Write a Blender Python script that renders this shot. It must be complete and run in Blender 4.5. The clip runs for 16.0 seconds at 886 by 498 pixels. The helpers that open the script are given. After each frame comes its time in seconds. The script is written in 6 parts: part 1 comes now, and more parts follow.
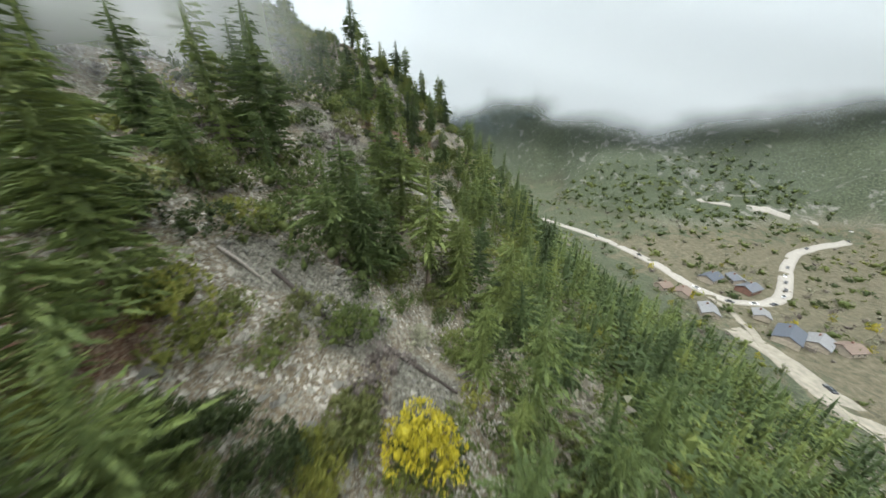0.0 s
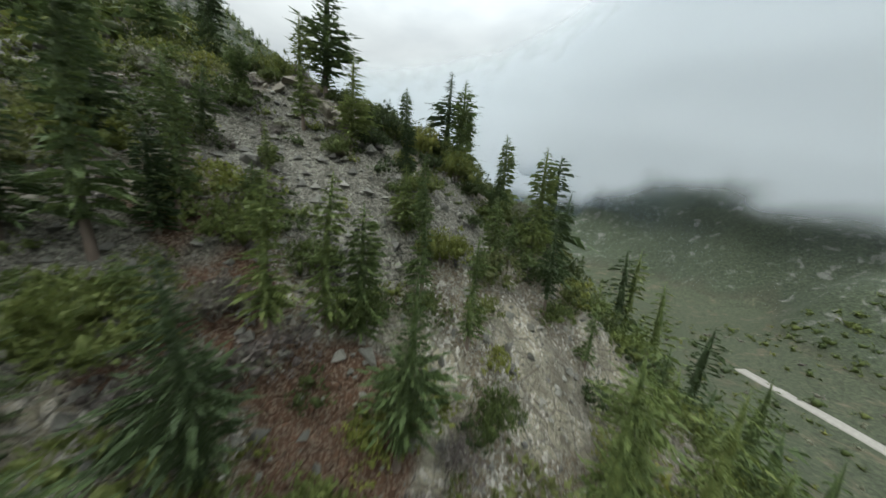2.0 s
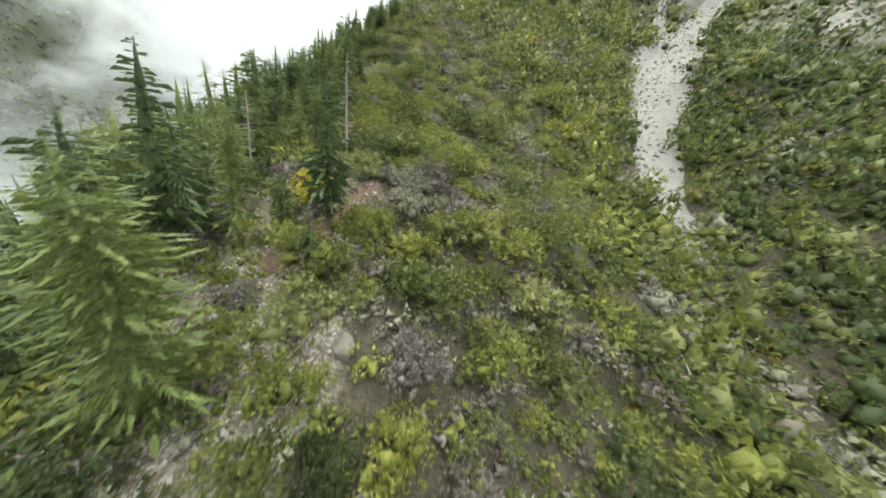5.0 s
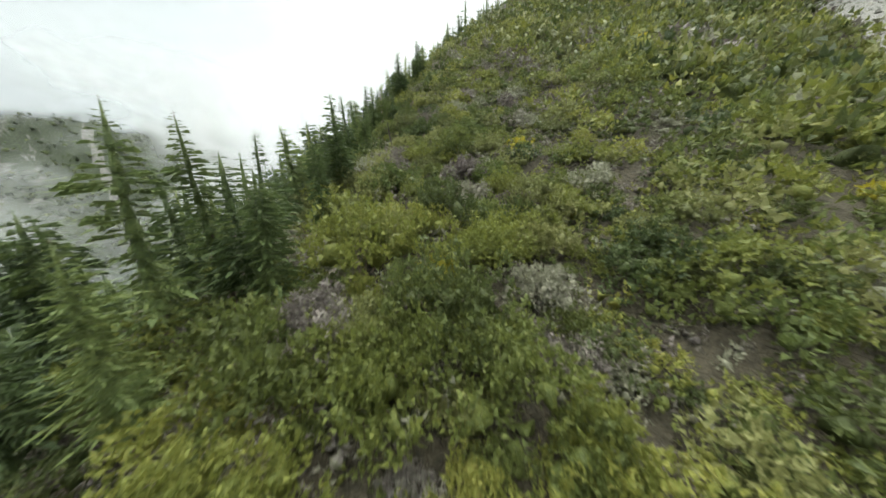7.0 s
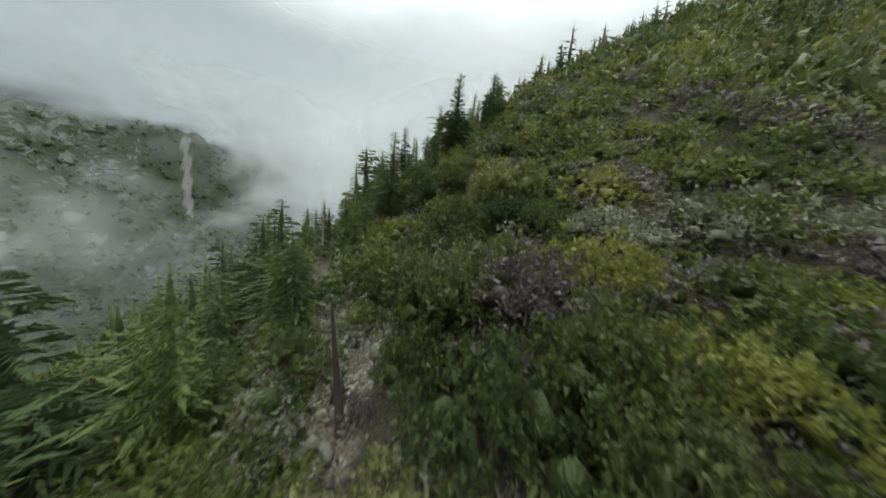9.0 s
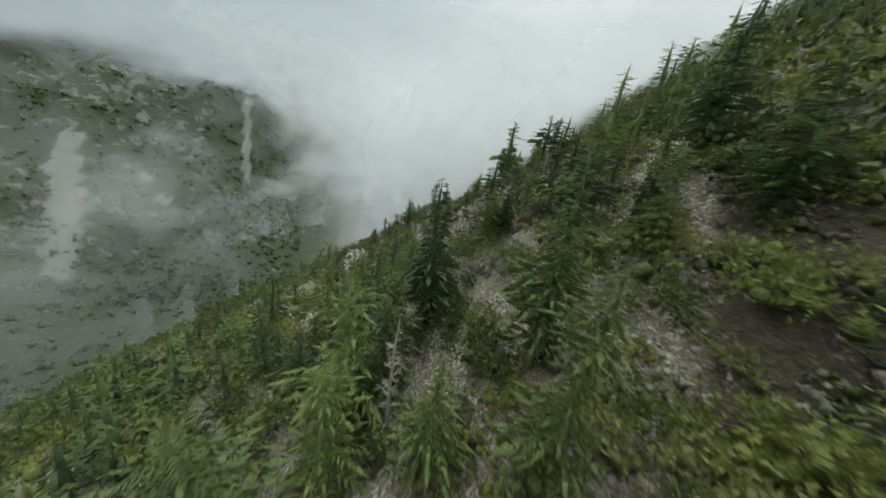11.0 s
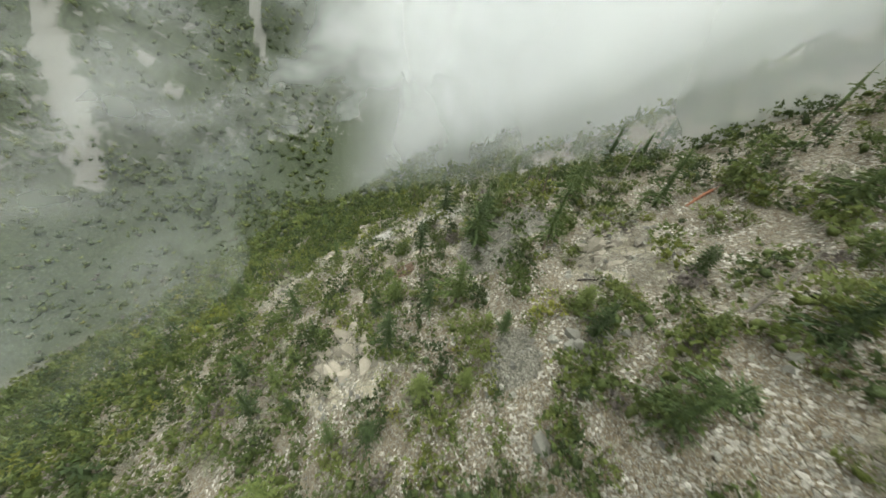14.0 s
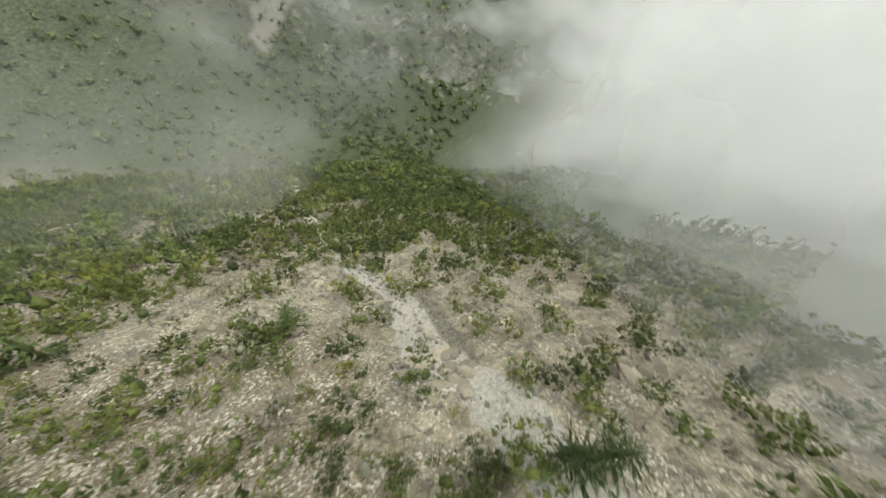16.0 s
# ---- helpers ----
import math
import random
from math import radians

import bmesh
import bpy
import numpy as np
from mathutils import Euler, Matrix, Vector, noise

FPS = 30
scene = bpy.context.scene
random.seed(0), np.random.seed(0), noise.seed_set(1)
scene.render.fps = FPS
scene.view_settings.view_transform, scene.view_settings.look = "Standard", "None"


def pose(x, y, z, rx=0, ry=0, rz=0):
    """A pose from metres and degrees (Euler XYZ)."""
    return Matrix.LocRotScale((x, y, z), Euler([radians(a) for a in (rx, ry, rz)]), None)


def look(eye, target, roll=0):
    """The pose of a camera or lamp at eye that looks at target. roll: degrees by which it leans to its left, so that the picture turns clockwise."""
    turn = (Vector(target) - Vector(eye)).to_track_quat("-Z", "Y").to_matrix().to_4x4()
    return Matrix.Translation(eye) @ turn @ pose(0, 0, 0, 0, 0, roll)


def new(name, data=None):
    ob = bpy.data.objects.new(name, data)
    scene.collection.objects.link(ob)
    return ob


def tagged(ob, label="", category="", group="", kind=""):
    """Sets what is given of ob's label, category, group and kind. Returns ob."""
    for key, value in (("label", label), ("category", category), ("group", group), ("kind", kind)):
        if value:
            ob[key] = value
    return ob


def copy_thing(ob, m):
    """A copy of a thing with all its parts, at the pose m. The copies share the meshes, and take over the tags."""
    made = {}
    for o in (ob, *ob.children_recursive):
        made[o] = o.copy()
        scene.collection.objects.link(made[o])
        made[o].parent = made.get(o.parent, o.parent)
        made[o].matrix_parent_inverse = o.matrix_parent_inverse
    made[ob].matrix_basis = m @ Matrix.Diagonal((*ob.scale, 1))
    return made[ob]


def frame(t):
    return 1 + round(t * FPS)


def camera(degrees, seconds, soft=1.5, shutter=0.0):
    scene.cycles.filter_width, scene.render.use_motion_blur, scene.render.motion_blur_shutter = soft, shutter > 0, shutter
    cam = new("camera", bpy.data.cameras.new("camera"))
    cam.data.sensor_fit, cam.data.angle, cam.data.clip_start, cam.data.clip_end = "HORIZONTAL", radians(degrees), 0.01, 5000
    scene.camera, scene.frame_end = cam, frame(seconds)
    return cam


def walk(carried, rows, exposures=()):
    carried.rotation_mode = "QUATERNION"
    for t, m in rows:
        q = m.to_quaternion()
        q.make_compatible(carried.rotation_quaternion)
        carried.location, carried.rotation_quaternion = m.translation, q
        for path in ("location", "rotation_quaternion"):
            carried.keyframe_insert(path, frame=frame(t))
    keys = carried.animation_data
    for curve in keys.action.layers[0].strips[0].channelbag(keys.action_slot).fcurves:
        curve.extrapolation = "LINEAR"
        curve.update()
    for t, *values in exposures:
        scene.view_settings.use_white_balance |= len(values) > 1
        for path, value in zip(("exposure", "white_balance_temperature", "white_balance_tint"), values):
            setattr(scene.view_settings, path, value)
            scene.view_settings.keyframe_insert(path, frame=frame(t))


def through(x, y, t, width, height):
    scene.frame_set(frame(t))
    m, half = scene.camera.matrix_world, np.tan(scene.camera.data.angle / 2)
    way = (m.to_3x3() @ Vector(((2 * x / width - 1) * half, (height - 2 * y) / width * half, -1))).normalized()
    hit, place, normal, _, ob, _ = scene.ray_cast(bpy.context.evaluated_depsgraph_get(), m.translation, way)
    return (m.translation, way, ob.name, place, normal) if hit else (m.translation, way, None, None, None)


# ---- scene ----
cam = camera(115.1, 16.0, soft=1.6, shutter=0.14)
PATH = [
    (0, (0.0, 0.0, 0.0), (0.01, 18.31, -8.05), 0.6),
    (0.5, (2.87, 17.11, 1.21), (1.5, 35.53, -6.47), -0.6),
    (1, (3.95, 34.07, 3.18), (0.99, 52.55, -3.88), -1.0),
    (1.5, (3.76, 50.81, 4.76), (-1.51, 69.32, -0.7), 0.4),
    (2, (2.2, 67.15, 8.81), (-6.32, 84.78, 4.76), 3.9),
    (2.5, (-1.39, 81.57, 14.32), (-14.01, 96.72, 10.93), 8.7),
    (3, (-9.8, 93.45, 20.21), (-26.58, 103.69, 16.5), 14.4),
    (3.5, (-22.17, 99.32, 26.15), (-41.38, 102.27, 21.44), 20.1),
    (4, (-33.94, 102.78, 33.39), (-52.44, 98.52, 27.11), 21.5),
    (4.5, (-45.83, 99.5, 39.67), (-62.11, 90.86, 31.9), 17.9),
    (5, (-56.98, 92.0, 43.61), (-71.21, 80.82, 35.1), 11.4),
    (5.2, (-61.0, 88.37, 44.63), (-74.6, 76.47, 36.07), 8.9),
    (7.3, (-96.8, 44.26, 51.19), (-108.49, 28.92, 45.88), -2.6),
    (7.5, (-99.84, 40.05, 52.01), (-111.39, 24.48, 47.09), -2.2),
    (8, (-106.75, 29.97, 54.8), (-117.79, 13.83, 50.6), -0.4),
    (8.5, (-113.62, 19.31, 58.33), (-123.98, 2.61, 54.64), 2.3),
    (9, (-120.0, 8.69, 62.88), (-129.55, -8.53, 59.34), 5.5),
    (9.5, (-125.61, -2.64, 67.89), (-134.33, -20.27, 64.26), 8.4),
    (10, (-130.23, -14.21, 72.76), (-138.16, -32.13, 68.78), 10.7),
    (10.2, (-131.92, -18.84, 74.6), (-139.53, -36.85, 70.36), 11.2),
    (12.3, (-143.75, -70.8, 86.16), (-148.5, -87.8, 76.74), 6.0),
    (12.5, (-144.39, -75.97, 86.58), (-149.01, -92.72, 76.66), 5.9),
    (13, (-145.79, -89.01, 87.4), (-150.03, -105.02, 76.19), 6.4),
    (13.5, (-146.89, -102.13, 86.32), (-150.81, -117.41, 74.03), 7.6),
    (14, (-147.36, -114.66, 83.9), (-151.03, -129.36, 70.83), 9.8),
    (14.5, (-147.94, -127.26, 80.76), (-151.14, -141.46, 67.04), 12.8),
    (15, (-148.11, -139.13, 77.24), (-150.53, -152.96, 63.0), 16.4),
    (15.5, (-148.09, -150.74, 72.87), (-149.08, -164.23, 58.14), 20.9),
    (16, (-145.6, -163.1, 66.99), (-144.76, -176.4, 52.08), 31.2),
]
walk(cam, [(t, look(eye, target, roll)) for t, eye, target, roll in PATH],
     exposures=[(0, 1.0, 6450, 6), (0.5, 0.95, 6500, 6), (1.5, 0.6, 6400, 5), (2.5, 0.2, 6250, 3), (3, 0.1, 6250, 3), (3.5, -0.1, 6250, 3), (4, 0.2, 6250, 4), (4.5, 0.9, 6450, 5), (5, 1.45, 6650, 5),
                (7.5, 1.0, 6650, 4), (8.5, 0.6, 6450, 3), (9.5, 0.15, 6350, 2), (10, 0.25, 6350, 2), (12.5, 0.35, 6550, 2), (13.5, 0.7, 6750, 2), (14.5, 1.0, 6950, 3), (15.5, 0.9, 7100, 4), (16, 0.85, 7200, 5)])

# ---- world and light: an overcast autumn day ----
world = bpy.data.worlds.new("overcast")
scene.world = world
world.use_nodes = True
wn, wl = world.node_tree.nodes, world.node_tree.links
wn.clear()
w_out, w_bg = wn.new("ShaderNodeOutputWorld"), wn.new("ShaderNodeBackground")
w_sky = wn.new("ShaderNodeTexSky")
w_sky.sky_type, w_sky.sun_disc = "NISHITA", False
w_sky.sun_elevation, w_sky.sun_rotation = radians(48), radians(200)
w_co, w_map = wn.new("ShaderNodeTexCoord"), wn.new("ShaderNodeMapping")
w_map.inputs["Scale"].default_value = (1.0, 1.0, 2.6)
w_noise = wn.new("ShaderNodeTexNoise")
w_noise.inputs["Scale"].default_value, w_noise.inputs["Detail"].default_value, w_noise.inputs["Roughness"].default_value = 2.6, 5.0, 0.52
w_ramp = wn.new("ShaderNodeValToRGB")
w_ramp.color_ramp.elements[0].position, w_ramp.color_ramp.elements[0].color = 0.36, (7.2, 7.45, 7.7, 1)
w_ramp.color_ramp.elements[1].position, w_ramp.color_ramp.elements[1].color = 0.64, (9.6, 9.75, 9.8, 1)
w_mix = wn.new("ShaderNodeMix")
w_mix.data_type, w_mix.inputs[0].default_value = "RGBA", 0.93
wl.new(w_co.outputs["Generated"], w_map.inputs["Vector"])
wl.new(w_map.outputs[0], w_noise.inputs["Vector"])
wl.new(w_noise.outputs["Fac"], w_ramp.inputs[0])
wl.new(w_sky.outputs[0], w_mix.inputs["A"])
wl.new(w_ramp.outputs[0], w_mix.inputs["B"])
# an overcast sky is brightest overhead
w_sep, w_zen = wn.new("ShaderNodeSeparateXYZ"), wn.new("ShaderNodeMapRange")
w_zen.interpolation_type = "SMOOTHSTEP"
w_zen.inputs["From Min"].default_value, w_zen.inputs["From Max"].default_value = 0.35, 1.0
w_zen.inputs["To Min"].default_value, w_zen.inputs["To Max"].default_value = 0.68, 3.95
w_mul = wn.new("ShaderNodeVectorMath")
w_mul.operation = "SCALE"
wl.new(w_co.outputs["Generated"], w_sep.inputs[0])
wl.new(w_sep.outputs["Z"], w_zen.inputs["Value"])
wl.new(w_mix.outputs["Result"], w_mul.inputs[0])
wl.new(w_zen.outputs["Result"], w_mul.inputs["Scale"])
wl.new(w_mul.outputs[0], w_bg.inputs["Color"])
wl.new(w_bg.outputs[0], w_out.inputs["Surface"])
w_bg.inputs["Strength"].default_value = 0.098
sun = new("sun", bpy.data.lights.new("sun", "SUN"))
sun.data.energy, sun.data.angle, sun.data.color = 1.3, radians(25), (1.0, 0.97, 0.92)
sun.matrix_world = look((0, 0, 500), (0 + 120, 250 - 30, 100))


# ---- materials ----
def nodes_of(name):
    m = bpy.data.materials.new(name)
    m.use_nodes = True
    nt = m.node_tree
    return m, nt.nodes, nt.links, nt.nodes["Principled BSDF"]


def noise_node(n, l, co, scale, detail=4.0, rough=0.55, dist=0.0):
    t = n.new("ShaderNodeTexNoise")
    t.inputs["Scale"].default_value, t.inputs["Detail"].default_value = scale, detail
    t.inputs["Roughness"].default_value, t.inputs["Distortion"].default_value = rough, dist
    l.new(co, t.inputs["Vector"])
    return t


def ramp_node(n, l, fac, stops):
    r = n.new("ShaderNodeValToRGB")
    e = r.color_ramp.elements
    while len(e) < len(stops):
        e.new(0.5)
    for el, (p, c) in zip(e, stops):
        el.position, el.color = p, (*c, 1)
    l.new(fac, r.inputs[0])
    return r.outputs[0]


def mix_node(n, l, fac, a, b, mode="MIX"):
    x = n.new("ShaderNodeMix")
    x.data_type, x.blend_type = "RGBA", mode
    for sock, v in ((x.inputs[0], fac), (x.inputs["A"], a), (x.inputs["B"], b)):
        if hasattr(v, "is_output"):
            l.new(v, sock)
        else:
            sock.default_value = v if not isinstance(v, tuple) else (*v, 1)
    return x.outputs["Result"]


def math_node(n, l, op, a, b=0.0, clamp=False):
    x = n.new("ShaderNodeMath")
    x.operation, x.use_clamp = op, clamp
    for sock, v in zip(x.inputs, (a, b)):
        if hasattr(v, "is_output"):
            l.new(v, sock)
        else:
            sock.default_value = v
    return x.outputs[0]


def step_node(n, l, v, lo, hi):
    x = n.new("ShaderNodeMapRange")
    x.interpolation_type = "SMOOTHSTEP"
    x.inputs["From Min"].default_value, x.inputs["From Max"].default_value = lo, hi
    l.new(v, x.inputs["Value"])
    return x.outputs["Result"]


def attr_node(n, name):
    a = n.new("ShaderNodeAttribute")
    a.attribute_name = name
    return a.outputs["Fac"]


def bump_node(n, l, bsdf, height, strength, distance):
    b = n.new("ShaderNodeBump")
    b.inputs["Strength"].default_value, b.inputs["Distance"].default_value = strength, distance
    l.new(height, b.inputs["Height"])
    l.new(b.outputs[0], bsdf.inputs["Normal"])


def foliage(name, stops, gloss=0.55, through=0.35):
    """Leaves: colour by plant and by leaf, painted darker between tufts, some light through them."""
    m, n, l, p = nodes_of(name)
    info, geo, co = n.new("ShaderNodeObjectInfo"), n.new("ShaderNodeNewGeometry"), n.new("ShaderNodeTexCoord")
    hue = math_node(n, l, "FRACT", math_node(n, l, "ADD", info.outputs["Random"], attr_node(n, "hue")))
    patch = noise_node(n, l, geo.outputs["Position"], 0.35, 3.0)
    leaf = math_node(n, l, "MULTIPLY", geo.outputs["Random Per Island"], 0.2)
    v = math_node(n, l, "ADD", math_node(n, l, "MULTIPLY", hue, 0.85), leaf)
    v = math_node(n, l, "ADD", v, math_node(n, l, "MULTIPLY", math_node(n, l, "SUBTRACT", patch.outputs["Fac"], 0.5), 0.5))
    twigs = noise_node(n, l, geo.outputs["Position"], 4.5, 4.0, 0.7)
    v = math_node(n, l, "ADD", v, math_node(n, l, "MULTIPLY", math_node(n, l, "SUBTRACT", twigs.outputs["Fac"], 0.5), 0.9), clamp=True)
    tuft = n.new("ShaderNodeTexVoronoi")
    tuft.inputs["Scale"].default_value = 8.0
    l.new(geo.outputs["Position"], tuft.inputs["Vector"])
    # shade in the gaps between tufts, put into the colour
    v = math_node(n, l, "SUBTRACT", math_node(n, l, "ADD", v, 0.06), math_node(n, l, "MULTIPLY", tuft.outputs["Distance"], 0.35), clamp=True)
    bump_node(n, l, p, math_node(n, l, "SUBTRACT", twigs.outputs["Fac"], tuft.outputs["Distance"]), 0.8, 0.10)
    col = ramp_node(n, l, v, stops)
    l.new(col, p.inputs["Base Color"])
    p.inputs["Roughness"].default_value = gloss
    p.inputs["Specular IOR Level"].default_value = 0.25
    tr, mx, out = n.new("ShaderNodeBsdfTranslucent"), n.new("ShaderNodeMixShader"), n["Material Output"]
    l.new(col, tr.inputs["Color"])
    mx.inputs[0].default_value = through
    l.new(p.outputs[0], mx.inputs[1])
    l.new(tr.outputs[0], mx.inputs[2])
    l.new(mx.outputs[0], out.inputs["Surface"])
    return m


M_FIR = foliage("fir_needles", [(0.0, (0.032, 0.050, 0.018)), (0.4, (0.062, 0.090, 0.027)), (0.75, (0.102, 0.132, 0.036)), (1.0, (0.158, 0.178, 0.050))])
M_OLIVE = foliage("olive_leaves", [(0.0, (0.044, 0.058, 0.017)), (0.35, (0.084, 0.102, 0.023)), (0.7, (0.136, 0.148, 0.029)), (1.0, (0.208, 0.200, 0.047))])
M_GREY = foliage("grey_brush_leaves", [(0.0, (0.075, 0.062, 0.055)), (0.3, (0.136, 0.120, 0.106)), (0.55, (0.150, 0.150, 0.100)), (1.0, (0.200, 0.205, 0.140))], through=0.2)
M_LIME = foliage("yellow_green_leaves", [(0.0, (0.066, 0.076, 0.025)), (0.4, (0.113, 0.123, 0.041)), (1.0, (0.183, 0.186, 0.068))])
M_DARK = foliage("dark_oak_leaves", [(0.0, (0.032, 0.047, 0.016)), (0.5, (0.069, 0.092, 0.023)), (1.0, (0.134, 0.151, 0.042))])
M_YELLOW = foliage("yellow_leaves", [(0.0, (0.16, 0.15, 0.015)), (0.5, (0.28, 0.25, 0.02)), (1.0, (0.45, 0.38, 0.03))])


def bark(name, dark, light):
    m, n, l, p = nodes_of(name)
    co = n.new("ShaderNodeTexCoord")
    mp = n.new("ShaderNodeMapping")
    mp.inputs["Scale"].default_value = (6, 6, 1.2)
    l.new(co.outputs["Object"], mp.inputs["Vector"])
    t = noise_node(n, l, mp.outputs[0], 3.0, 6.0, 0.7)
    l.new(ramp_node(n, l, t.outputs["Fac"], [(0.3, dark), (0.7, light)]), p.inputs["Base Color"])
    p.inputs["Roughness"].default_value = 0.9
    bump_node(n, l, p, t.outputs["Fac"], 0.6, 0.05)
    return m


M_BARK = bark("fir_bark", (0.05, 0.038, 0.03), (0.15, 0.115, 0.09))
M_DEADWOOD = bark("weathered_dead_wood", (0.10, 0.088, 0.072), (0.27, 0.245, 0.21))
M_CHAR = bark("charred_wood", (0.012, 0.01, 0.009), (0.05, 0.038, 0.03))
M_ROTTEN = bark("broken_red_wood", (0.10, 0.042, 0.025), (0.25, 0.105, 0.05))


def stone(name, dark, mid, light, scale=1.0):
    m, n, l, p = nodes_of(name)
    co, info = n.new("ShaderNodeTexCoord"), n.new("ShaderNodeObjectInfo")
    geo = n.new("ShaderNodeNewGeometry")
    t = noise_node(n, l, geo.outputs["Position"], 1.3 * scale, 7.0, 0.65, 0.4)
    f = noise_node(n, l, geo.outputs["Position"], 9.0 * scale, 5.0, 0.7)
    isl = math_node(n, l, "ADD", geo.outputs["Random Per Island"], info.outputs["Random"])
    v = math_node(n, l, "ADD", math_node(n, l, "MULTIPLY", math_node(n, l, "FRACT", isl), 0.45), math_node(n, l, "MULTIPLY", t.outputs["Fac"], 0.55))
    c = ramp_node(n, l, v, [(0.15, dark), (0.5, mid), (0.85, light)])
    c = mix_node(n, l, 0.5, c, ramp_node(n, l, f.outputs["Fac"], [(0.3, (0.35, 0.34, 0.33)), (0.7, (1.0, 1.0, 1.0))]), "MULTIPLY")
    l.new(c, p.inputs["Base Color"])
    p.inputs["Roughness"].default_value = 0.88
    bump_node(n, l, p, math_node(n, l, "ADD", t.outputs["Fac"], f.outputs["Fac"]), 0.7, 0.12)
    return m


M_STONE = stone("grey_stone", (0.06, 0.058, 0.049), (0.134, 0.13, 0.11), (0.255, 0.247, 0.21), 1.5)
M_SLAB = stone("tan_rock", (0.085, 0.076, 0.06), (0.17, 0.152, 0.118), (0.28, 0.252, 0.20), 1.9)


def ground_material():
    m, n, l, p = nodes_of("mountain_ground")
    geo = n.new("ShaderNodeNewGeometry")
    co = geo.outputs["Position"]
    big = noise_node(n, l, co, 0.05, 5.0, 0.6)
    mid = noise_node(n, l, co, 0.32, 5.0, 0.6, 0.3)
    fine = noise_node(n, l, co, 2.2, 6.0, 0.7)
    vor = n.new("ShaderNodeTexVoronoi")
    vor.inputs["Scale"].default_value = 4.2
    l.new(co, vor.inputs["Vector"])
    vor_s = n.new("ShaderNodeTexVoronoi")
    vor_s.inputs["Scale"].default_value = 12.0
    l.new(co, vor_s.inputs["Vector"])
    cell = n.new("ShaderNodeSeparateColor")
    l.new(vor.outputs["Color"], cell.inputs[0])
    cell_s = n.new("ShaderNodeSeparateColor")
    l.new(vor_s.outputs["Color"], cell_s.inputs[0])
    crack = n.new("ShaderNodeTexVoronoi")
    crack.feature = "DISTANCE_TO_EDGE"
    crack.inputs["Scale"].default_value = 0.45
    warp = mix_node(n, l, 0.12, co, fine.outputs["Color"], "ADD")
    l.new(warp, crack.inputs["Vector"])

    soil = ramp_node(n, l, fine.outputs["Fac"], [(0.3, (0.055, 0.045, 0.032)), (0.55, (0.122, 0.099, 0.066)), (0.75, (0.22, 0.19, 0.134))])
    pebbles = step_node(n, l, cell_s.outputs[0], 0.62, 0.7)
    soil = mix_node(n, l, math_node(n, l, "MULTIPLY", pebbles, 0.75), soil, ramp_node(n, l, cell_s.outputs[1], [(0.0, (0.11, 0.108, 0.092)), (1.0, (0.27, 0.26, 0.225))]))
    stones = math_node(n, l, "MULTIPLY", step_node(n, l, cell.outputs[1], 0.66, 0.72), step_node(n, l, mid.outputs["Fac"], 0.36, 0.56))
    soil = mix_node(n, l, math_node(n, l, "MULTIPLY", stones, 0.85), soil, ramp_node(n, l, cell.outputs[2], [(0.0, (0.15, 0.142, 0.122)), (1.0, (0.40, 0.38, 0.335))]))
    red = ramp_node(n, l, fine.outputs["Fac"], [(0.3, (0.04, 0.024, 0.015)), (0.7, (0.095, 0.053, 0.031))])
    red = mix_node(n, l, math_node(n, l, "MULTIPLY", pebbles, 0.4), red, (0.19, 0.16, 0.125))
    scree = ramp_node(n, l, math_node(n, l, "ADD", math_node(n, l, "MULTIPLY", cell.outputs[0], 0.45), math_node(n, l, "MULTIPLY", cell_s.outputs[0], 0.55)),
                      [(0.1, (0.038, 0.036, 0.029)), (0.5, (0.098, 0.093, 0.075)), (0.95, (0.20, 0.192, 0.158))])
    rock = ramp_node(n, l, mid.outputs["Fac"], [(0.3, (0.12, 0.108, 0.08)), (0.5, (0.22, 0.20, 0.148)), (0.72, (0.34, 0.305, 0.225))])
    rock = mix_node(n, l, 0.6, rock, ramp_node(n, l, fine.outputs["Fac"], [(0.3, (0.4, 0.4, 0.4)), (0.65, (1, 1, 1))]), "MULTIPLY")
    rock = mix_node(n, l, math_node(n, l, "MULTIPLY", math_node(n, l, "SUBTRACT", 1.0, step_node(n, l, crack.outputs["Distance"], 0.0, 0.05)), 0.75), rock, (0.07, 0.062, 0.048))
    crack_s = n.new("ShaderNodeTexVoronoi")
    crack_s.feature = "DISTANCE_TO_EDGE"
    crack_s.inputs["Scale"].default_value = 1.5
    l.new(warp, crack_s.inputs["Vector"])
    rock = mix_node(n, l, math_node(n, l, "MULTIPLY", math_node(n, l, "SUBTRACT", 1.0, step_node(n, l, crack_s.outputs["Distance"], 0.0, 0.07)), 0.3), rock, (0.08, 0.07, 0.055))
    rubble = step_node(n, l, noise_node(n, l, co, 0.22, 4.0, 0.65, 0.6).outputs["Fac"], 0.46, 0.56)
    rock = mix_node(n, l, math_node(n, l, "MULTIPLY", rubble, 0.8), rock, mix_node(n, l, 0.45, scree, soil))
    rock = mix_node(n, l, math_node(n, l, "MULTIPLY", stones, 0.6), rock, ramp_node(n, l, cell.outputs[2], [(0.0, (0.16, 0.15, 0.13)), (1.0, (0.44, 0.415, 0.36))]))
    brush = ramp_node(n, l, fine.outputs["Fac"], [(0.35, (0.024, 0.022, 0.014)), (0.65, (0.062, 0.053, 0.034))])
    wood_n = noise_node(n, l, co, 0.075, 7.0, 0.66, 0.5)
    wood_f = noise_node(n, l, co, 0.55, 4.0, 0.6)
